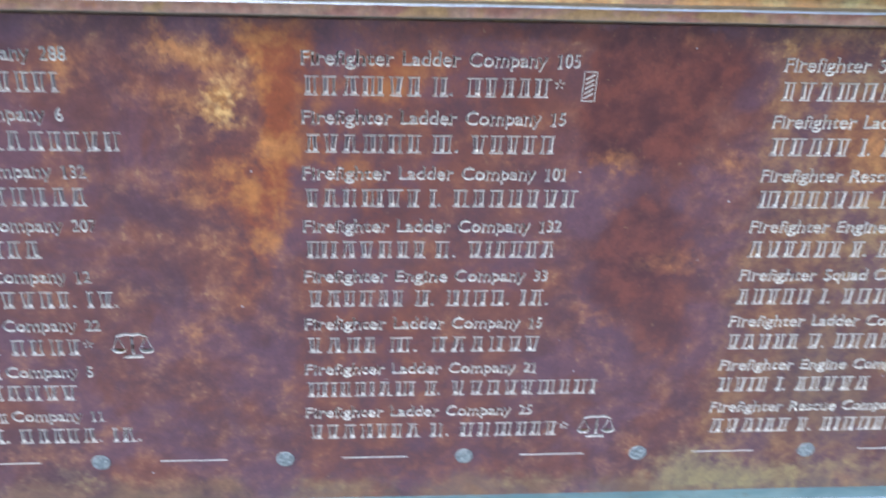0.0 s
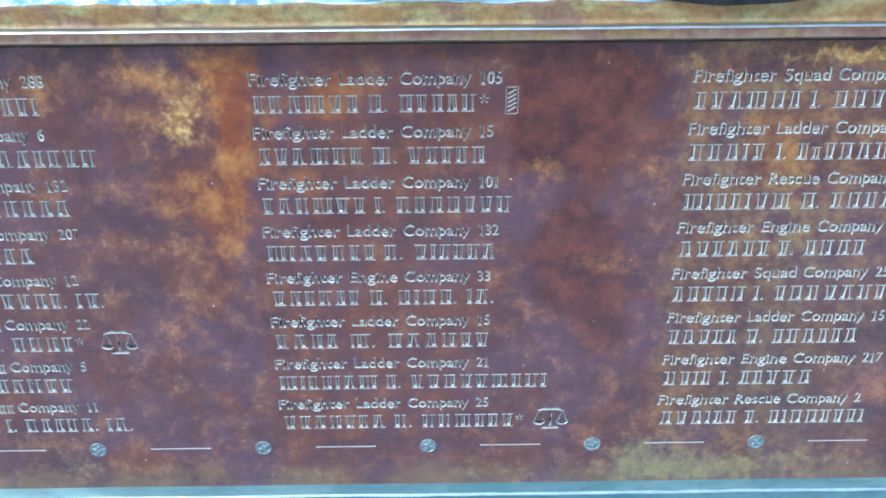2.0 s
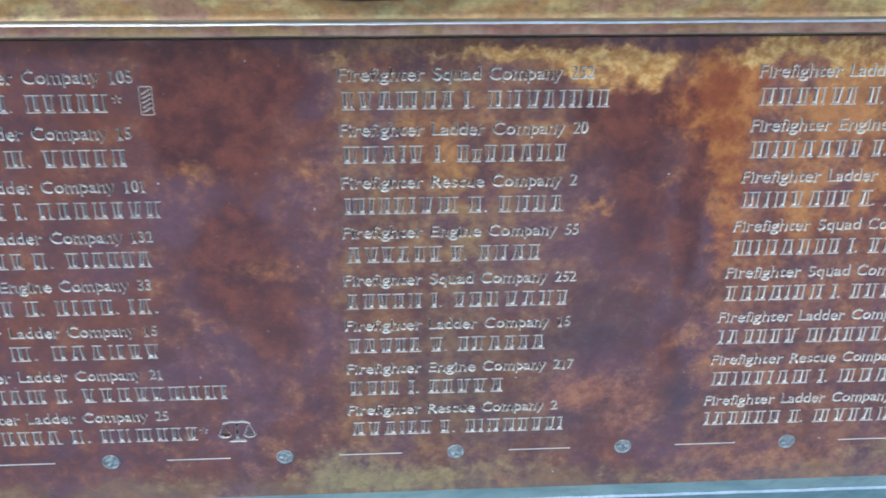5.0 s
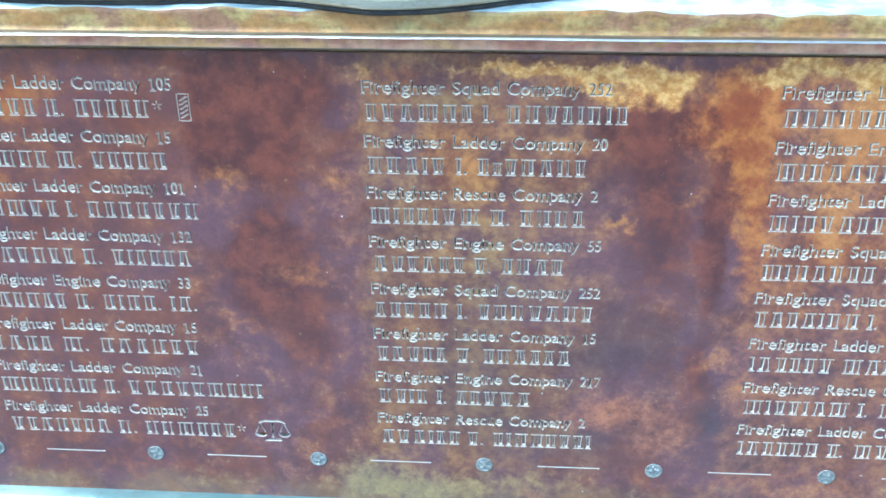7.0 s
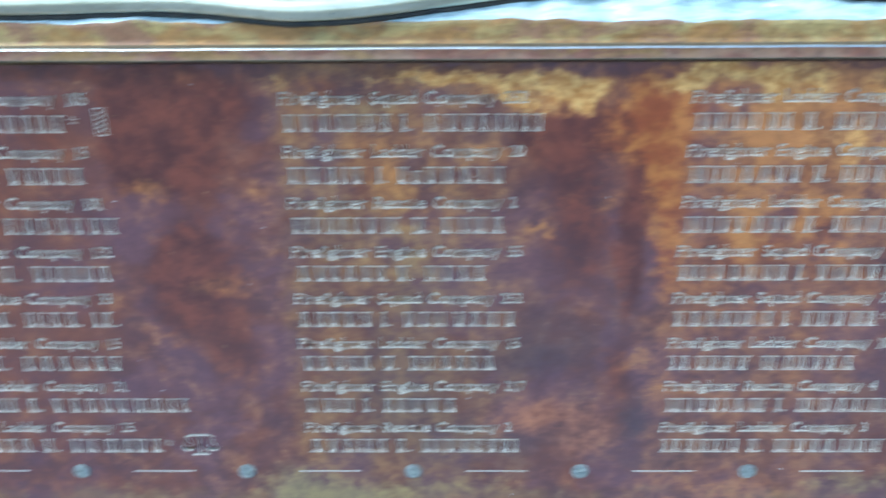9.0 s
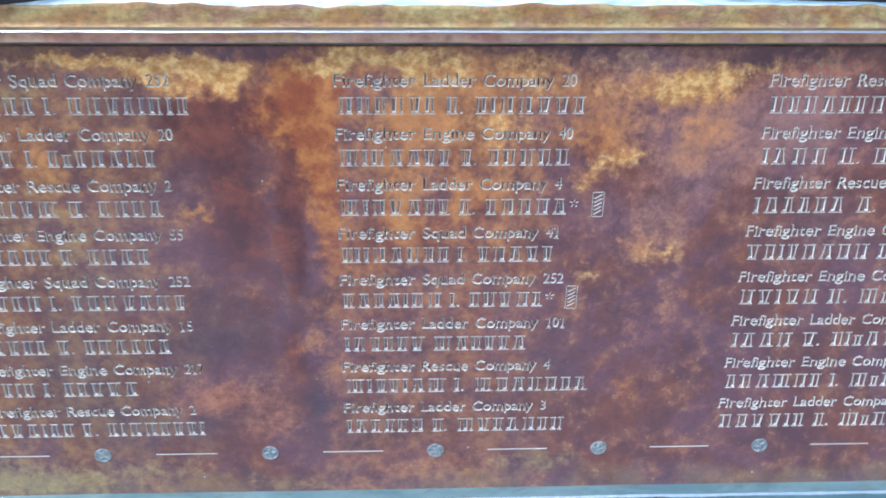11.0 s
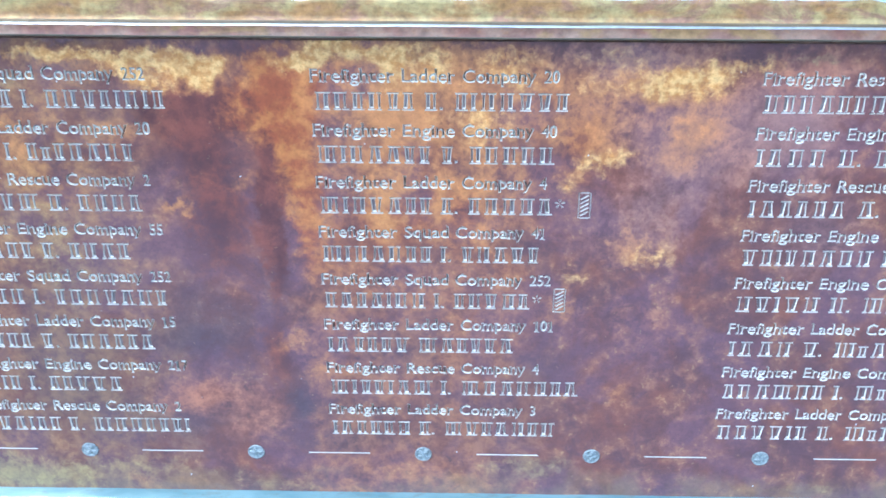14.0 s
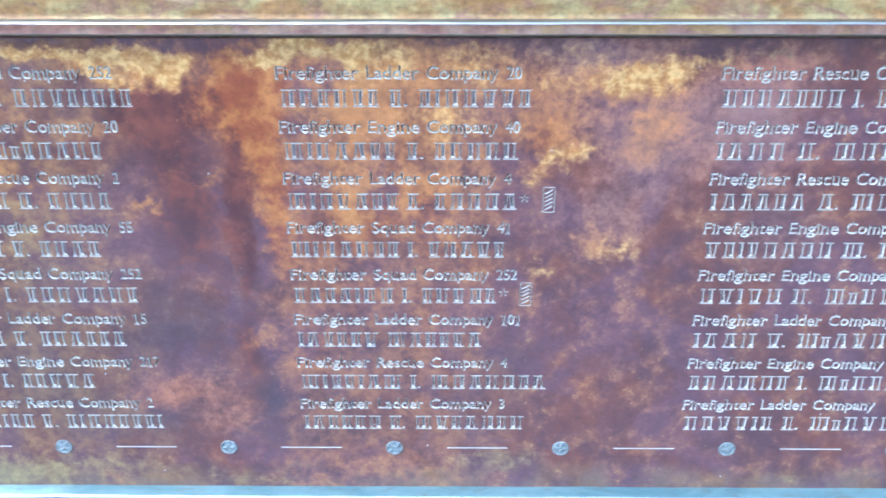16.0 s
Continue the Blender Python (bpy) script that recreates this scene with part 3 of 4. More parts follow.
def tube(name, points, radius, material, parent, label="", sides=18, ripple=0.0):
    """A round hose through the points, drawn as a smooth line."""
    pts = [Vector(p) for p in points]
    line = []
    for i in range(len(pts) - 1):
        p0, p1, p2, p3 = pts[max(i - 1, 0)], pts[i], pts[i + 1], pts[min(i + 2, len(pts) - 1)]
        for j in range(8):
            t = j / 8
            line.append(0.5 * (2 * p1 + (p2 - p0) * t + (2 * p0 - 5 * p1 + 4 * p2 - p3) * t * t + (3 * p1 - p0 - 3 * p2 + p3) * t ** 3))
    line.append(pts[-1])
    verts, faces = [], []
    for i, c in enumerate(line):
        way = (line[min(i + 1, len(line) - 1)] - line[max(i - 1, 0)]).normalized()
        side = way.cross(Vector((0, -1, 0.4))).normalized()
        up = side.cross(way)
        for k in range(sides):
            a = 2 * math.pi * k / sides
            r = radius * (1 + ripple * noise.noise((c.x * 30, a, 7)))
            verts.append(c + r * (math.cos(a) * side + math.sin(a) * up))
    for i in range(len(line) - 1):
        for k in range(sides):
            a, b = i * sides + k, i * sides + (k + 1) % sides
            faces.append((a, b, b + sides, a + sides))
    faces += [tuple(range(sides))[::-1], tuple(range(len(line) * sides - sides, len(line) * sides))]
    return part(name, verts, faces, material, parent, label, smooth=True)


# ---------------------------------------------------------------- incised work
from mathutils.geometry import tessellate_polygon


def area(poly):
    return 0.5 * sum(a[0] * b[1] - b[0] * a[1] for a, b in zip(poly, poly[1:] + poly[:1]))


def shrink(poly, d):
    """The outline moved inwards (for an outline that runs anticlockwise) by d."""
    out, n = [], len(poly)
    for i in range(n):
        a, b, c = (Vector(poly[(i + k) % n]) for k in (-1, 0, 1))
        u, v = (b - a), (c - b)
        u, v = (u.normalized() if u.length > 1e-9 else Vector((1, 0))), (v.normalized() if v.length > 1e-9 else Vector((1, 0)))
        m = Vector((-u.y - v.y, u.x + v.x))
        m = m.normalized() if m.length > 0.3 else Vector((-u.y, u.x))
        out.append(tuple(b + m * d))
    return out


def incised(name, x0, x1, z0, z1, outlines, parent, label="", depth=0.0022, taper=0.00072, floor=None):
    """A strip of the panel's face with outlines (x, z) cut into it: face with holes, sloping walls, floor."""
    loops = [[(x0, z0), (x1, z0), (x1, z1), (x0, z1)]] + outlines
    verts, faces, slots = [], [], []
    flat = [p for loop in loops for p in loop]
    verts += [(x, 0.0, z) for x, z in flat]
    for a, b, c in tessellate_polygon([[Vector((x, z, 0)) for x, z in loop] for loop in loops]):
        o = area([flat[a], flat[b], flat[c]])
        faces.append((a, b, c) if o > 0 else (a, c, b))
        slots.append(0)
    if outlines:
        base, start = len(verts), 4
        floors = []
        for o in outlines:  # thin cuts have steeper walls
            round_about = sum((Vector(a) - Vector(b)).length for a, b in zip(o, o[1:] + o[:1]))
            floors.append(shrink(o, taper if area(o) < 0 else min(taper, 0.6 * area(o) / round_about)))
        deep = [p for o in floors for p in o]
        verts += [(x, depth, z) for x, z in deep]
        k = 0
        for o in outlines:
            n = len(o)
            for i in range(n):
                j = (i + 1) % n
                faces.append((start + k + i, base + k + i, base + k + j, start + k + j))
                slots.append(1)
            k += n
        for a, b, c in tessellate_polygon([[Vector((x, z, 0)) for x, z in o] for o in floors]):
            o = area([deep[a], deep[b], deep[c]])
            faces.append((base + a, base + b, base + c) if o > 0 else (base + a, base + c, base + b))
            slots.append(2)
    return part(name, verts, faces, [PATINA, CUT, floor or CUT_FLOOR], parent, label, slots=slots)


GLYPHS = {}


def word_outlines(text):
    """Outlines of a word in the built-in font at size 1, with its width."""
    if text not in GLYPHS:
        cu = bpy.data.curves.new("word", "FONT")
        cu.body, cu.resolution_u, cu.offset = text, 2, 0.032
        ob = new("word", cu)
        bpy.context.view_layer.update()
        flat = ob.to_curve(bpy.context.evaluated_depsgraph_get())
        loops = []
        for s in flat.splines:
            pts = []
            if s.type == "BEZIER":
                bp = s.bezier_points
                for i in range(len(bp)):
                    a, b = bp[i], bp[(i + 1) % len(bp)]
                    straight = (a.handle_right - a.co).cross(b.co - a.co).length < 1e-5 and (b.handle_left - b.co).cross(b.co - a.co).length < 1e-5
                    steps = 1 if straight else 4
                    for k in range(steps):
                        t = k / steps
                        c = (1 - t) ** 3 * a.co + 3 * t * (1 - t) ** 2 * a.handle_right + 3 * t * t * (1 - t) * b.handle_left + t ** 3 * b.co
                        pts.append((c.x, c.y))
            else:
                pts = [(p.co.x, p.co.y) for p in s.points]
            clean = [p for i, p in enumerate(pts) if (Vector(p) - Vector(pts[i - 1])).length > 1e-4]
            if len(clean) > 2:
                loops.append(clean)
        ob.to_curve_clear()
        bpy.data.objects.remove(ob)
        bpy.data.curves.remove(cu)
        lo, hi = min(p[0] for o in loops for p in o), max(p[0] for o in loops for p in o)
        # outer outlines run anticlockwise, counters clockwise
        turned = []
        for o in loops:
            inside = sum(point_in(o[0], other) for other in loops if other is not o) % 2
            turned.append(o if (area(o) > 0) != bool(inside) else o[::-1])
        GLYPHS[text] = ([[(x - lo, y) for x, y in o] for o in turned], hi - lo)
    return GLYPHS[text]


def point_in(p, poly):
    inside = False
    for (ax, ay), (bx, by) in zip(poly, poly[1:] + poly[:1]):
        if (ay > p[1]) != (by > p[1]) and p[0] < (bx - ax) * (p[1] - ay) / (by - ay) + ax:
            inside = not inside
    return inside


# advance widths of a book face, in ems
EMS = {**{c: 0.278 for c in "il"}, **{c: 0.333 for c in "rft"}, **{c: 0.444 for c in "ace"}, "m": 0.778,
       "F": 0.556, "L": 0.61, "E": 0.61, "C": 0.667, "R": 0.667, "S": 0.556, "s": 0.39, "t": 0.278}
EM = 0.0169


def ems(word):
    return sum(EMS.get(c, 0.5) for c in word)


def serifs(loops):
    """Short thin cuts at the feet and heads of upright strokes, for one word at size 1; those that would meet run together."""
    found = {}
    for o in loops:
        if area(o) < 0:
            continue
        for (ax, ay), (bx, by) in zip(o, o[1:] + o[:1]):
            if abs(ay - by) > 0.004 or not 0.05 < abs(bx - ax) < 0.16:
                continue
            foot = bx > ax
            if (foot and abs(ay) < 0.015) or (not foot and ay > 0.4):
                found.setdefault((round(ay, 2), foot), []).append((min(ax, bx) - 0.055, max(ax, bx) + (0.055 if foot else 0.0)))
    out = []
    for (y, foot), spans in found.items():
        merged = []
        for a, b in sorted(spans):
            if merged and a < merged[-1][1] + 0.02:
                merged[-1][1] = max(b, merged[-1][1])
            else:
                merged.append([a, b])
        lo, hi = (y - 0.062, y - 0.020) if foot else (y + 0.020, y + 0.062)
        for a, b in merged:
            box_ = [(a, lo), (b, lo), (b, hi), (a, hi)]
            clash = any(a - 0.02 < px < b + 0.02 and lo - 0.015 < py < hi + 0.015 for o in loops for px, py in o)
            clash = clash or any(point_in((a + (b - a) * k / 8, (lo + hi) / 2), o) for k in range(9) for o in loops)
            if not clash:
                out.append(box_)
    return out


def text_line(text, x, z, size=0.0165):
    """Outlines of a line set from x, baseline z, each word as wide as a book face would make it."""
    out = []
    for word in text.split():
        if word.isdigit():
            for c in word:
                if c == "1":  # a plain stem with a foot and a flag
                    m = x + 0.19 * EM
                    out.append([(m - 0.0010, z), (m + 0.0011, z), (m + 0.0011, z + 0.0107), (m - 0.0010, z + 0.0107)])
                    out.append([(m - 0.0024, z - 0.0014), (m + 0.0025, z - 0.0014), (m + 0.0025, z - 0.0004), (m - 0.0024, z - 0.0004)])
                    out.append([(m - 0.0029, z + 0.0086), (m - 0.0014, z + 0.0086), (m - 0.0014, z + 0.0098), (m - 0.0029, z + 0.0098)])
                    x += 0.40 * EM
                    continue
                loops, width = word_outlines(c)
                k = EM * 0.78
                a = x + (0.40 * EM - width * k) / 2
                out += [shrink([(a + px * k, z + py * size) for px, py in o], -0.00030) for o in loops]
                x += 0.40 * EM
            continue
        loops, width = word_outlines(word)
        wide = ems(word) * EM * (1.0 if word[0] == "F" else 0.95)
        k = wide / width
        out += [shrink([(x + px * k, z + py * size) for px, py in o], -0.00026) for o in loops]
        out += [[(x + px * k, z + py * size) for px, py in o] for o in serifs(loops)]
        x += wide + 0.42 * EM
    return out


def merged(spans, gap):
    out = []
    for a, b in sorted(spans):
        if out and a < out[-1][1] + gap:
            out[-1][1] = max(b, out[-1][1])
        else:
            out.append([a, b])
    return out


STROKES = {"a": (0.72, 2), "b": (0.60, 2), "w": (0.92, 3), "i": (0.36, 1), "c": (0.46, 2), ".": (0.25, 0), ",": (0.25, 0), " ": (0.27, 0)}


def bar_line(pattern, x0, x1, z, cap=0.0143):
    """A line that stays unlettered: upright bars in the rhythm of its capitals, from x0 to x1 on the baseline z."""
    em = (x1 - x0) / sum(STROKES[c][0] for c in pattern.rstrip("*"))
    x, out = x0, []
    for c in pattern.rstrip("*"):
        w, n = STROKES[c]
        if n:
            room, tall = (w - 0.12) * em, cap * (0.72 if c == "c" else 1.0)
            pitch = room / n
            feet, heads = [], []
            bold = random.randrange(2)
            # bold and fine uprights take turns; some pairs lean together
            wides = [min(0.60 * pitch, 0.0038 if (i + bold) % 2 == 0 or n == 1 else 0.0019) for i in range(n)]
            starts = [x + 0.06 * em + (i + 0.5) * pitch - wides[i] / 2 for i in range(n)]
            lean = 0.0
            if n == 2 and c != "c":
                lean = 0.5 * max(0.0, starts[1] - starts[0] - wides[0] - 0.0012) * random.choice((-1, 0, 0, 1))
            for i, (a, wide) in enumerate(zip(starts, wides)):
                side = (1 - 2 * i) * abs(lean)
                low, high = (a, a + side) if lean > 0 else (a + side, a)
                out.append([(low, z), (low + wide, z), (high + wide, z + tall - 0.0012), (high, z + tall - 0.0012)])
                feet.append((low - 0.0013, low + wide + random.choice((0.0012, 0.0012, 0.0030))))
                heads.append((high - 0.0013, high + wide + random.choice((0.0009, 0.0030))))
            most = x + (w - 0.03) * em
            for p, q in merged(feet, 0.0005):
                q = min(q, most)
                out.append([(p, z - 0.0019), (q, z - 0.0019), (q, z - 0.0004), (p, z - 0.0004)])
            for p, q in merged(heads, 0.0005):
                q = min(q, most)
                out.append([(p, z + tall - 0.0008), (q, z + tall - 0.0008), (q, z + tall + 0.0006), (p, z + tall + 0.0006)])
        elif c in ".,":
            a, b = x + 0.02 * em, x + 0.13 * em
            out.append([(a, z - 0.0012), (b, z - 0.0012), (b, z + 0.0014), (a, z + 0.0014)])
        x += w * em
    if pattern.endswith("*"):
        out += asterisk(x1 + 0.0062, z + 0.0100, 0.0044)
    return out


def asterisk(x, z, r):
    out = []
    for k in range(5):
        a = math.pi / 2 + 2 * math.pi * k / 5
        u, v = Vector((math.cos(a), math.sin(a))), Vector((-math.sin(a), math.cos(a)))
        c = Vector((x, z))
        out.append([tuple(c + 0.0012 * u - 0.0004 * v), tuple(c + r * u - 0.0009 * v), tuple(c + r * u + 0.0009 * v), tuple(c + 0.0012 * u + 0.0004 * v)])
    return out


def quad(a, b, width):
    """A straight cut from a to b."""
    a, b = Vector(a), Vector(b)
    v = (b - a).normalized()
    n = Vector((-v.y, v.x)) * width / 2
    return [tuple(a - n), tuple(b - n), tuple(b + n), tuple(a + n)]


# ---------------------------------------------------------------- the setting
LEFT, RIGHT = -1.2, 2.3
PITCH, ROW0 = 0.0508, 1.0

# unseen ground, added dark far off and bluish near for the panel's reflections
tagged(part("ground", [(-2000, -2000, -0.14), (2000, -2000, -0.14), (2000, 2000, -0.14), (-2000, 2000, -0.14)], [(0, 1, 2, 3)], FAR_GROUND),
       "unseen dark ground beyond the pavement, shapes the panel's reflections", "road", kind="structure")
tagged(box("pavement", (-60, -1.7, -0.13), (60, 0.5, 0), PAVING, bevel=0.01), "unseen blue-grey pavement in front of the wall, tints the panel's reflections", "pavement", kind="structure")
tagged(box("wall_lower", (-6, 0.03, 0), (7, 0.5, 1.05), GRANITE), "grey granite wall behind the bronze plaque", "wall", kind="structure")
tagged(box("wall_upper", (-6, 0.14, 1.05), (7, 0.5, 3.2), GRANITE), "grey granite wall above the bronze plaque", "wall", kind="structure")

plaque = tagged(new("memorial_plaque"), "long patinated bronze memorial plaque with incised lines below a relief", "plaque")
plaque.location = (0.5, 0.0, 0.44)
bpy.context.view_layer.update()
HOME = Matrix.Translation((-0.5, 0.0, -0.44))


def settle():
    """The parts are built in world places: take the plaque's own place out again."""
    for o in plaque.children:
        o.matrix_parent_inverse = HOME


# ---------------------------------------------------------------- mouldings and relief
# underside and lower edge of the fillet are set in dark bronze
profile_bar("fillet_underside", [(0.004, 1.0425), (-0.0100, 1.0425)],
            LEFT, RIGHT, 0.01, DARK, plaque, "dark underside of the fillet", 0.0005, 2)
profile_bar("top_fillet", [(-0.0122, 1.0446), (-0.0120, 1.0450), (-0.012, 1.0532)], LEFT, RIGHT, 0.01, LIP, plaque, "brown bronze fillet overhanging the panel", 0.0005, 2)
profile_bar("lower_arris", [(-0.0100, 1.0425), (-0.0116, 1.0428), (-0.0123, 1.0436), (-0.0122, 1.0446)], LEFT, RIGHT, 0.01, DARK, plaque, "dark bronze lower edge of the fillet", 0.0005, 2)
profile_bar("top_arris", [(-0.012, 1.0532), (-0.0114, 1.0541), (-0.0098, 1.0545)], LEFT, RIGHT, 0.01, EDGE_HIGHLIGHT, plaque,
            "bright edge of the fillet, highlight put into its colour", 0.0005, 2)
profile_bar("bottom_ledge", [(0.002, 0.5415), (-0.0005, 0.5412), (-0.012, 0.5395), (-0.0135, 0.5390)],
            LEFT, RIGHT, 0.01, LEDGE, plaque, "shiny ledge under the panel, sky reflection in its blue-grey colour", 0.0007, 5)
profile_bar("bottom_arris", [(-0.0135, 0.5390), (-0.0148, 0.5380), (-0.0152, 0.5366)], LEFT, RIGHT, 0.01, EDGE_HIGHLIGHT, plaque, "bright edge of the ledge, highlight put into its colour", 0.0007, 5)
profile_bar("bottom_moulding", [(-0.0152, 0.5366), (-0.0152, 0.515), (-0.018, 0.512), (-0.018, 0.44), (0.03, 0.44)],
            LEFT, RIGHT, 0.01, LEDGE, plaque, "blue-grey bronze lower border", 0.0004, 5)


def brim(x):
    """Height of the relief ground's uneven front edge."""
    return 1.0755 + 0.0045 * noise.noise((x * 14, 4.2, 0)) + 0.0022 * noise.noise((x * 45, 1.2, 5))


def relief_point(x, s):
    """A point of the relief's rising ground, s metres behind its front edge."""
    lump = 0.0055 * noise.noise((x * 22, s * 40, 1)) + 0.0030 * noise.noise((x * 60, s * 130, 9))
    lump *= min(1.0, s / 0.012)
    return Vector((x, -0.004 + 0.766 * s - 0.643 * lump, brim(x) + 0.643 * s + 0.766 * lump))


def build_relief():
    nx = round((RIGHT - LEFT) / 0.006)
    xs = [LEFT + (RIGHT - LEFT) * i / nx for i in range(nx + 1)]
    front = []
    for x in xs:
        b = brim(x)
        d = 0.0012 * noise.noise((x * 30, 8, 0))
        front += [(x, -0.0062, 1.0560), (x, -0.0056, 1.0563), (x, -0.0050 + d, 1.0605), (x, -0.0050 + d, b - 0.004), (x, -0.0047, b - 0.0012), (x, -0.004, b)]
    faces = [(i * 6 + j, i * 6 + 6 + j, i * 6 + 7 + j, i * 6 + 1 + j) for i in range(nx) for j in range(5)]
    # the crease's shade is painted: a strip in the dark tone
    profile_bar("fascia_crease_shade", [(-0.0098, 1.0545), (-0.0078, 1.0550), (-0.0062, 1.0560)], LEFT, RIGHT, 0.01, DARK, plaque, "crease behind the fillet's edge, shade put into its dark colour")
    part("fascia", front, faces, OCHRE, plaque, "ochre bronze edge of the relief ground", smooth=True)
    ss = [0.0, 0.002, 0.005, 0.008, 0.012, 0.016, 0.021, 0.026, 0.032, 0.038, 0.045, 0.053, 0.062, 0.075, 0.09, 0.11, 0.13]
    k = len(ss)
    top = [relief_point(x, s) for x in xs for s in ss]
    faces = [(i * k + j, i * k + k + j, i * k + k + 1 + j, i * k + 1 + j) for i in range(nx) for j in range(k - 1)]
    part("relief_ground", top, faces, RELIEF, plaque, "shiny streaked bronze ground of the relief, sky reflection in its colour", smooth=True)
    box("relief_back", (LEFT, 0.092, 1.13), (RIGHT, 0.14, 1.6), POLISHED, plaque, "plain bronze back of the relief")


def lie(x, s, r):
    """Centre of a hose of radius r that lies on the relief ground."""
    return (x, -0.004 + 0.766 * s - 0.643 * r, 1.0755 + 0.643 * s + 0.766 * r)


def build_hoses():
    r = 0.0105
    line = [
        (-0.06, 0.082), (-0.015, 0.058), (0.015, 0.036), (0.047, 0.022), (0.096, 0.0145), (0.171, 0.0125), (0.25, 0.0145), (0.311, 0.0150), (0.371, 0.0085),
        (0.411, 0.005), (0.471, 0.009), (0.545, 0.020), (0.618, 0.030), (0.690, 0.034), (0.751, 0.034), (0.849, 0.029), (0.948, 0.024), (1.032, 0.020),
        (1.115, 0.016), (1.25, 0.014), (1.45, 0.02), (1.7, 0.018), (2.2, 0.02)]
    hose = tube("fire_hose", [lie(x, s, r) for x, s in line], r, HOSE, plaque, "olive-grey bronze fire hose lying along the relief", ripple=0.03)
    # an added black bead draws the contact shade along the hose
    tube("hose_contact_shade", [lie(x, s - 0.80 * r, 0.0010) for x, s in line], 0.0027, SEAM_SHADE, hose, "black bead under the hose in place of its contact shade", sides=10, ripple=0.25)
    loop = ((0.20, 0.105), (0.27, 0.078), (0.33, 0.052), (0.40, 0.0415), (0.465, 0.052), (0.53, 0.078), (0.60, 0.105))
    hung = tube("hose_loop", [lie(x, s, 0.011) for x, s in loop], 0.011, DARK, plaque, "dark brown hanging loop of the bronze hose", ripple=0.03)
    # the same painted contact shade under the loop
    tube("loop_contact_shade", [lie(x, s - 0.0095, 0.0012) for x, s in loop], 0.0026, SEAM_SHADE, hung, "black bead under the loop in place of its contact shade", sides=10, ripple=0.25)
    # rough folds of boots and debris where the hose comes down
    heap = [(-0.105, 0.040, 0.030, 0.016), (-0.060, 0.050, 0.020, 0.014), (-0.020, 0.026, 0.012, 0.007), (-0.150, 0.032, 0.024, 0.012)]
    heap += [(random.uniform(-0.22, -0.005), random.uniform(0.014, 0.055), random.uniform(0.005, 0.012), random.uniform(0.003, 0.006)) for _ in range(18)]
    for x, s, rx, rz in heap:
        bm = bmesh.new()
        bmesh.ops.create_icosphere(bm, subdivisions=3, radius=1.0)
        c = Vector(lie(x, s, 0.002))
        for v in bm.verts:
            d = 0.8 + 0.75 * noise.noise(v.co * 2.2 + c * 50) + 0.5 * noise.noise(v.co * 5 + c * 31)
            v.co = c + Vector((v.co.x * rx, v.co.y * 0.012, v.co.z * rz)) * d
        me = bpy.data.meshes.new("boot_fold")
        bm.to_mesh(me)
        bm.free()
        me.materials.append(DULL)
        me.polygons.foreach_set("use_smooth", [True] * len(me.polygons))
        ob = new("boot_fold", me)
        ob.parent = plaque


build_relief()
build_hoses()

# ---------------------------------------------------------------- the name panel
# columns: left edge of the lines, left and right edge of the cut strips
COLUMNS = {"A": (-0.39, -0.41, -0.085), "B": (0.0, -0.012, 0.315), "C": (0.390, 0.378, 0.660), "D": (0.7495, 0.738, 1.060), "E": (1.1385, 1.128, 1.470)}
# company lines: column by column, top to bottom
COMPANY = {
    "A": ["Company 288", "Company 6", "Company 132", "Company 207", "Company 12", "Company 22", "Company 5", "Company 11"],
    "B": ["Ladder Company 105", "Ladder Company 15", "Ladder Company 101", "Ladder Company 132", "Engine Company 33", "Ladder Company 15", "Ladder Company 21", "Ladder Company 25"],
    "C": ["Squad Company 252", "Ladder Company 20", "Rescue Company 2", "Engine Company 55", "Squad Company 252", "Ladder Company 15", "Engine Company 217", "Rescue Company 2"],
    "D": ["Ladder Company 20", "Engine Company 40", "Ladder Company 4", "Squad Company 41", "Squad Company 252", "Ladder Company 101", "Rescue Company 4", "Ladder Company 3"],
    "E": ["Rescue Company", "Engine Company", "Rescue Company", "Engine Company", "Engine Company", "Ladder Company", "Engine Company", "Ladder Company"],
}
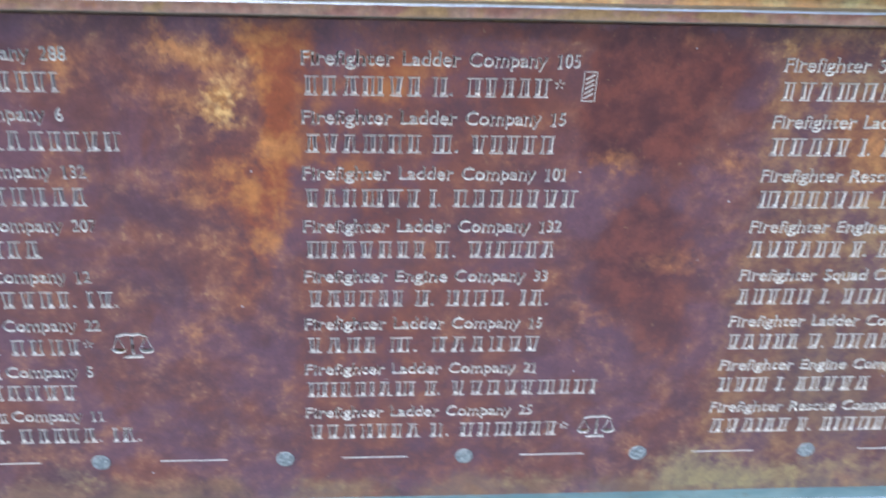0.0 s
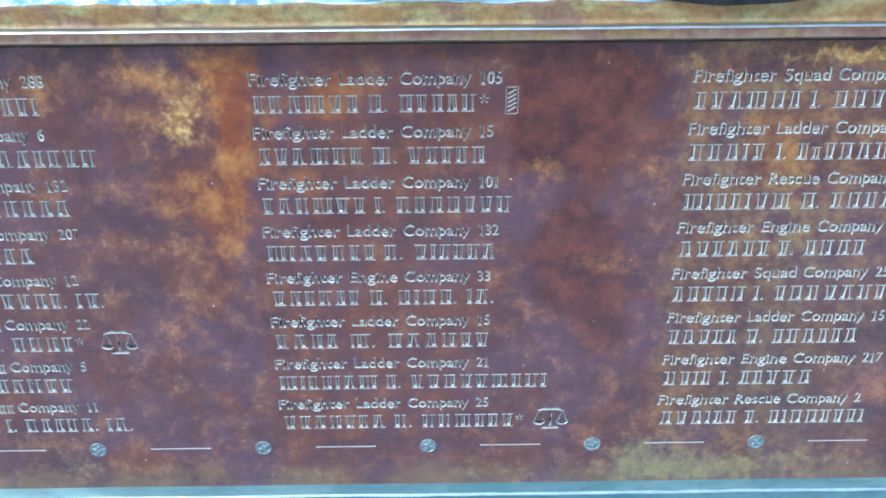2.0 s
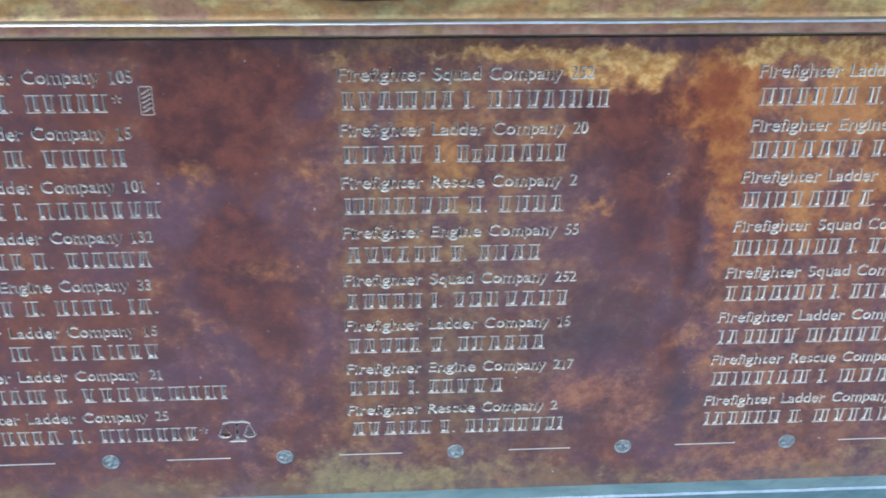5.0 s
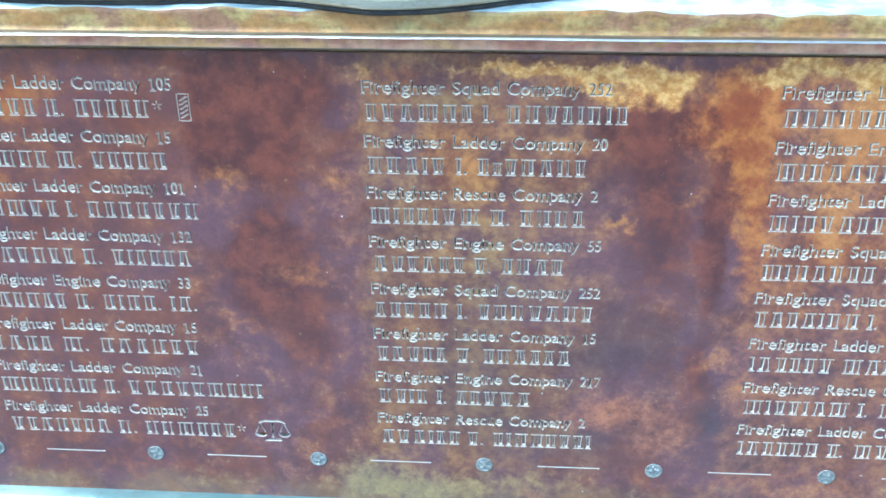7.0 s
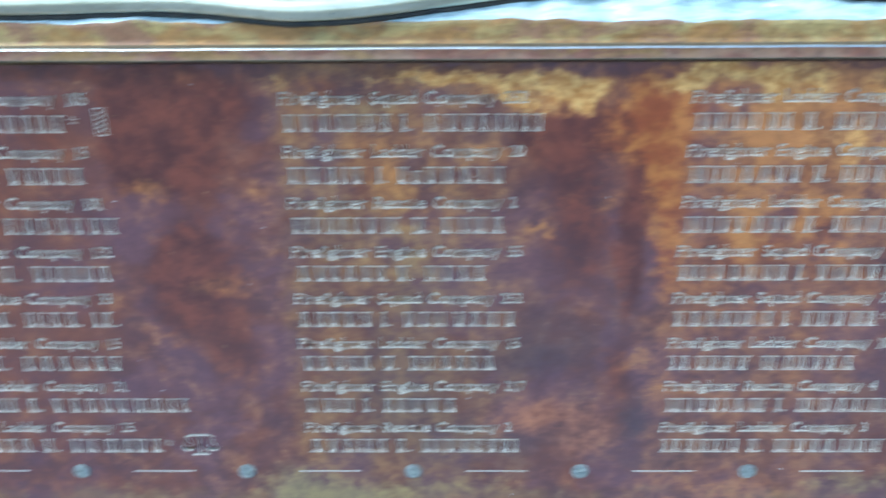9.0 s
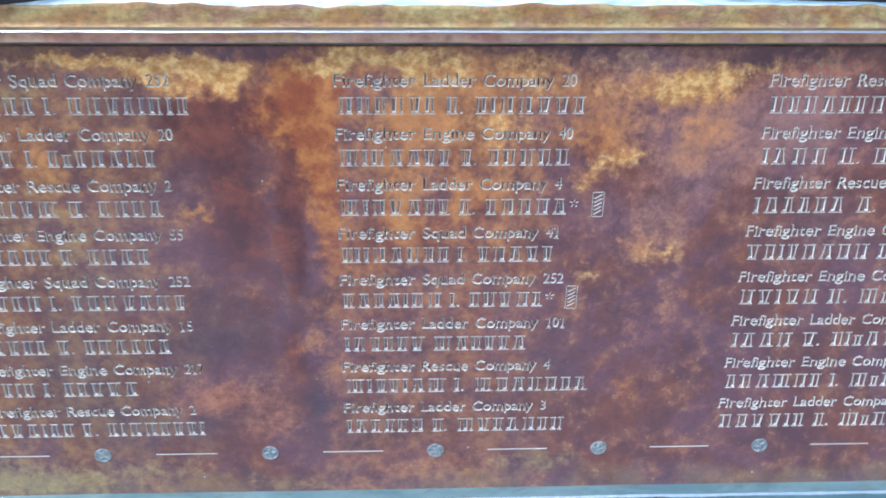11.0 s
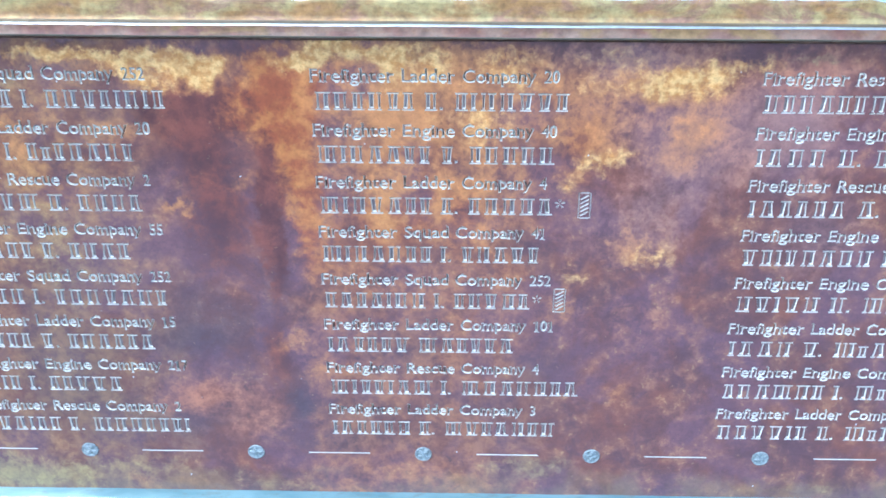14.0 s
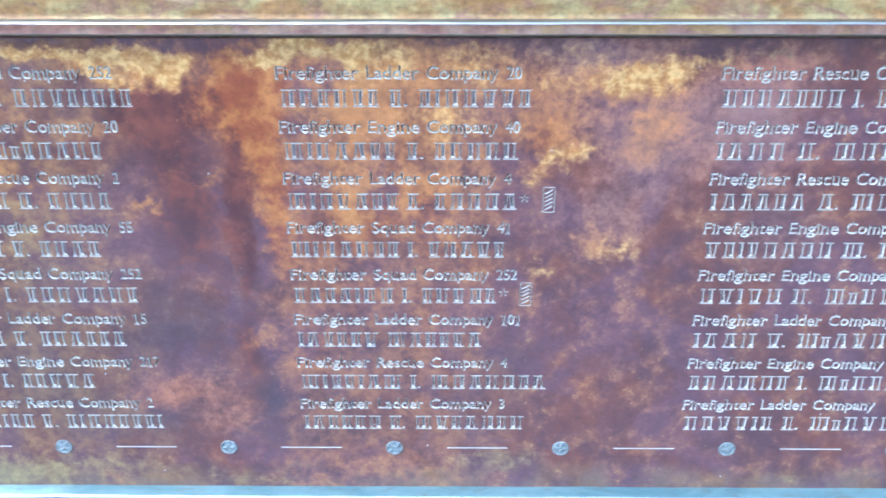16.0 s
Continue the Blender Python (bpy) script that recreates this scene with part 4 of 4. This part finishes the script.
# the unlettered lines: rhythm of the capitals and where the line ends
BARS = {
    "A": [("bbab aibbbi", -0.186), ("aaab aaabbaa", -0.143), ("aaab aaaaaa", -0.174), ("aabb aabbba", -0.218), ("aaaab iaaaab, ia.", -0.158),
          ("aaab a. aaab*", -0.197), ("aaab abaiiaa", -0.205), ("aaaaa i. abbba, ia.", -0.151)],
    "B": [("baawab a. abbba*", 0.200), ("baawab w. abbba", 0.209), ("baawab i. abaabaa", 0.233), ("wiaaabb a. aibbba", 0.220), ("aababb a. aiaa, ia.", 0.220),
          ("babb w. aababa", 0.217), ("wibbiaw b. aaaaawbai", 0.274), ("abaabba a. aawbbb*", 0.241)],
    "C": [("baawab i. aaabiaib", 0.622), ("aaaia i. bcbaaab", 0.589), ("wibbiaw a. baab", 0.589), ("aababb b. baab", 0.571), ("bbbba i. baaaaab", 0.601),
          ("baabb a. baabba", 0.582), ("abib i. bbaaa", 0.544), ("aaaibb b. biaabbbi", 0.607)],
    "D": [("aababb b. biaaaab", 0.974), ("wiaaabb b. baaaa", 0.964), ("wiaaabb b. baaaa*", 0.964), ("wiaaabb i. baaab", 0.955), ("babaiaa i. baaab*", 0.947),
          ("iabbba wabbba", 0.933), ("wibbiaw i. waaaaba", 0.999), ("iabbba b. wabaaba", 0.978)],
    "E": [("abaabba i. waaiaa", 1.370), ("iaaa a. waaaaabb", 1.392), ("iabbba a. wabaaa", 1.380), ("abibaaaa w. waaaaab", 1.425), ("aaiaa a. wcababba", 1.395),
          ("iaaa a. wcaaaa", 1.349), ("baawab i. wcaaaa", 1.372), ("abaaib b. wcaaaa", 1.376)],
}
CUTS = []  # strips that the panel's plain face leaves free


def strip(name, x0, x1, z0, z1, outlines, label="", depth=0.0022, taper=0.00072, floor=None):
    CUTS.append((x0, x1, z0, z1))
    return incised(name, x0, x1, z0, z1, outlines, plaque, label, depth, taper, floor)


def hatched(x, z):
    """A small upright rectangle with slanting hatch lines, outlined."""
    w, h, e = 0.0105, 0.0255, 0.0011
    out = [quad((x - w / 2, z - h / 2), (x - w / 2, z + h / 2), e), quad((x + w / 2, z - h / 2), (x + w / 2, z + h / 2), e),
           quad((x - w / 2 + 0.001, z - h / 2), (x + w / 2 - 0.001, z - h / 2), e), quad((x - w / 2 + 0.001, z + h / 2), (x + w / 2 - 0.001, z + h / 2), e)]
    for i in range(5):
        c = z - h / 2 + 0.0047 + i * 0.0041
        out.append(quad((x - 0.0035, c - 0.0022), (x + 0.0035, c + 0.0022), 0.0017))
    return out


def scales(x, z):
    """A pair of scales: post, beam, two hanging pans, foot."""
    out = [quad((x, z - 0.0094), (x, z + 0.0092), 0.0024)]
    out.append([(x - 0.0140, z + 0.0085), (x - 0.0132, z + 0.0112), (x - 0.0060, z + 0.0136), (x, z + 0.0128), (x + 0.0060, z + 0.0136), (x + 0.0132, z + 0.0112), (x + 0.0140, z + 0.0085), (x + 0.0060, z + 0.0108), (x, z + 0.0102), (x - 0.0060, z + 0.0108)][::-1])
    for sx in (-1, 1):
        c = x + sx * 0.0122
        out.append(quad((c - 0.0009, z + 0.0076), (c - 0.0046, z - 0.0026), 0.0012))
        out.append(quad((c + 0.0009, z + 0.0076), (c + 0.0046, z - 0.0026), 0.0012))
        out.append([(c - 0.0066, z - 0.0036), (c - 0.0056, z - 0.0068), (c - 0.0026, z - 0.0088), (c + 0.0026, z - 0.0088), (c + 0.0056, z - 0.0068), (c + 0.0066, z - 0.0036)])
    out.append([(x - 0.0090, z - 0.0140), (x + 0.0090, z - 0.0140), (x + 0.0078, z - 0.0104), (x - 0.0078, z - 0.0104)])
    return [o if area(o) > 0 else o[::-1] for o in out]


def build_lines():
    ends_a = (-0.178, -0.186, -0.174, -0.171, -0.181, -0.178, -0.189, -0.184)
    for col, (x, s0, s1) in COLUMNS.items():
        for k in range(8):
            z = ROW0 - PITCH * k
            text = COMPANY[col][k]
            if col == "A":
                # only the ends of these lines are ever in view
                start = ends_a[k] - (0.95 * ems("Company") + 0.42 + 0.40 * len(text.split()[1])) * EM
                cuts = text_line(text, start, z)
                cuts += bar_line("cccccc", start - 0.054, start - 0.004, z, 0.0115)
            else:
                text = "Firefighter " + text
                cuts = text_line(text, x, z)
            line = text
            pattern, end = BARS[col][k]
            nz = z - 0.0245
            begin = x + 0.001 if col != "A" else end - 0.0224 * sum(STROKES[c][0] for c in pattern.rstrip("*"))
            lo, hi, edge = nz - 0.0090, z - 0.0062, s1
            mark = {("B", 0): 0.2305, ("D", 2): 0.9925, ("D", 4): 0.9745}.get((col, k))
            if mark:
                edge = mark - 0.0062
                strip("hatched_emblem", edge, mark + 0.0062, lo, z - 0.0006, hatched(mark, nz + 0.0085), "small incised hatched rectangle", 0.0012, 0.0002, WORN)
            mark = {("A", 5): -0.1525, ("B", 7): 0.2795}.get((col, k))
            if mark:
                edge = mark - 0.0195
                strip("scales_emblem", edge, mark + 0.0195, lo, z + 0.0004, scales(mark, nz + 0.0085), "small incised pair of scales", 0.0012, 0.0002, WORN)
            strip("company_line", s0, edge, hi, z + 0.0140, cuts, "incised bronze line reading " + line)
            strip("unlettered_line", s0, edge, lo, hi, bar_line(pattern, begin, end, nz), "incised line of plain bars, cut walls painted pale for their glint")


ROSETTE0, ROSETTE_PITCH, ROSETTE_Z = -0.1935, 0.17288, 0.5935


def build_dashes():
    for i in range(-4, 13):
        c = ROSETTE0 + (i + 0.5) * ROSETTE_PITCH
        strip("dash", c - 0.036, c + 0.036, ROSETTE_Z - 0.003, ROSETTE_Z + 0.003, [quad((c - 0.0315, ROSETTE_Z), (c + 0.0315, ROSETTE_Z), 0.0014)],
              "thin straight incised dash", 0.0010, 0.0003, WORN)


def build_rosettes():
    """Domed medallions with a rim and four petals, set in the foot of the panel."""
    first = None
    for i in range(-4, 14):
        x = ROSETTE0 + i * ROSETTE_PITCH
        if first is None:
            verts, faces, n = [], [], 40
            rings = [(0.0087, 0.0), (0.0085, 0.0009), (0.0079, 0.0011), (0.0073, 0.0009), (0.0069, 0.0001), (0.0061, 0.0001), (0.0048, 0.0004), (0.0036, 0.0002), (0.0026, 0.0008), (0.0019, 0.0011), (0.0, 0.0008)]
            for r, h in rings:
                for k in range(n):
                    a = 2 * math.pi * k / n
                    petal = max(0.0, math.cos(4 * a + 0.5)) if 0.002 < r < 0.0068 else 0.0
                    verts.append((r * math.cos(a), -h - 0.0011 * petal, r * math.sin(a)))
            for j in range(len(rings) - 1):
                for k in range(n):
                    a, b = j * n + k, j * n + (k + 1) % n
                    faces.append((a, b, b + n, a + n))
            first = part("rosette", verts, faces, ROSETTE, plaque, "small bright worn rosette", smooth=True)
            ob = first
        else:
            ob = first.copy()
            scene.collection.objects.link(ob)
        ob.location = (x, -0.0002, ROSETTE_Z)
        ob.rotation_euler = (0, 0.9 * i, 0)


def build_field():
    """The panel's plain face between the strips."""
    bottom, top = 0.5405, 1.0368
    xs = sorted({LEFT, RIGHT, *(round(c[i], 6) for c in CUTS for i in (0, 1))})
    zs = sorted({bottom, top, *(round(c[i], 6) for c in CUTS for i in (2, 3))})
    verts, faces, index = [], [], {}

    def at(x, z):
        if (x, z) not in index:
            index[x, z] = len(verts)
            verts.append((x, 0.0, z))
        return index[x, z]

    cuts = [tuple(round(v, 6) for v in c) for c in CUTS]
    for xa, xb in zip(xs, xs[1:]):
        for za, zb in zip(zs, zs[1:]):
            mx, mz = (xa + xb) / 2, (za + zb) / 2
            if not any(a < mx < b and c < mz < d for a, b, c, d in cuts):
                faces.append((at(xa, za), at(xb, za), at(xb, zb), at(xa, zb)))
    panel = part("name_panel", verts, faces, PATINA, plaque, "brown, gold and violet patinated bronze panel")
    box("panel_core", (LEFT, 0.0040, 0.45), (RIGHT, 0.03, 1.05), LIP, plaque, "thickness of the bronze panel")
    return panel


build_lines()
build_dashes()
panel = build_field()
build_rosettes()
for o in list(plaque.children):
    if o.name.split(".")[0] in ("company_line", "unlettered_line", "hatched_emblem", "scales_emblem", "dash", "rosette"):
        o.parent = panel
settle()
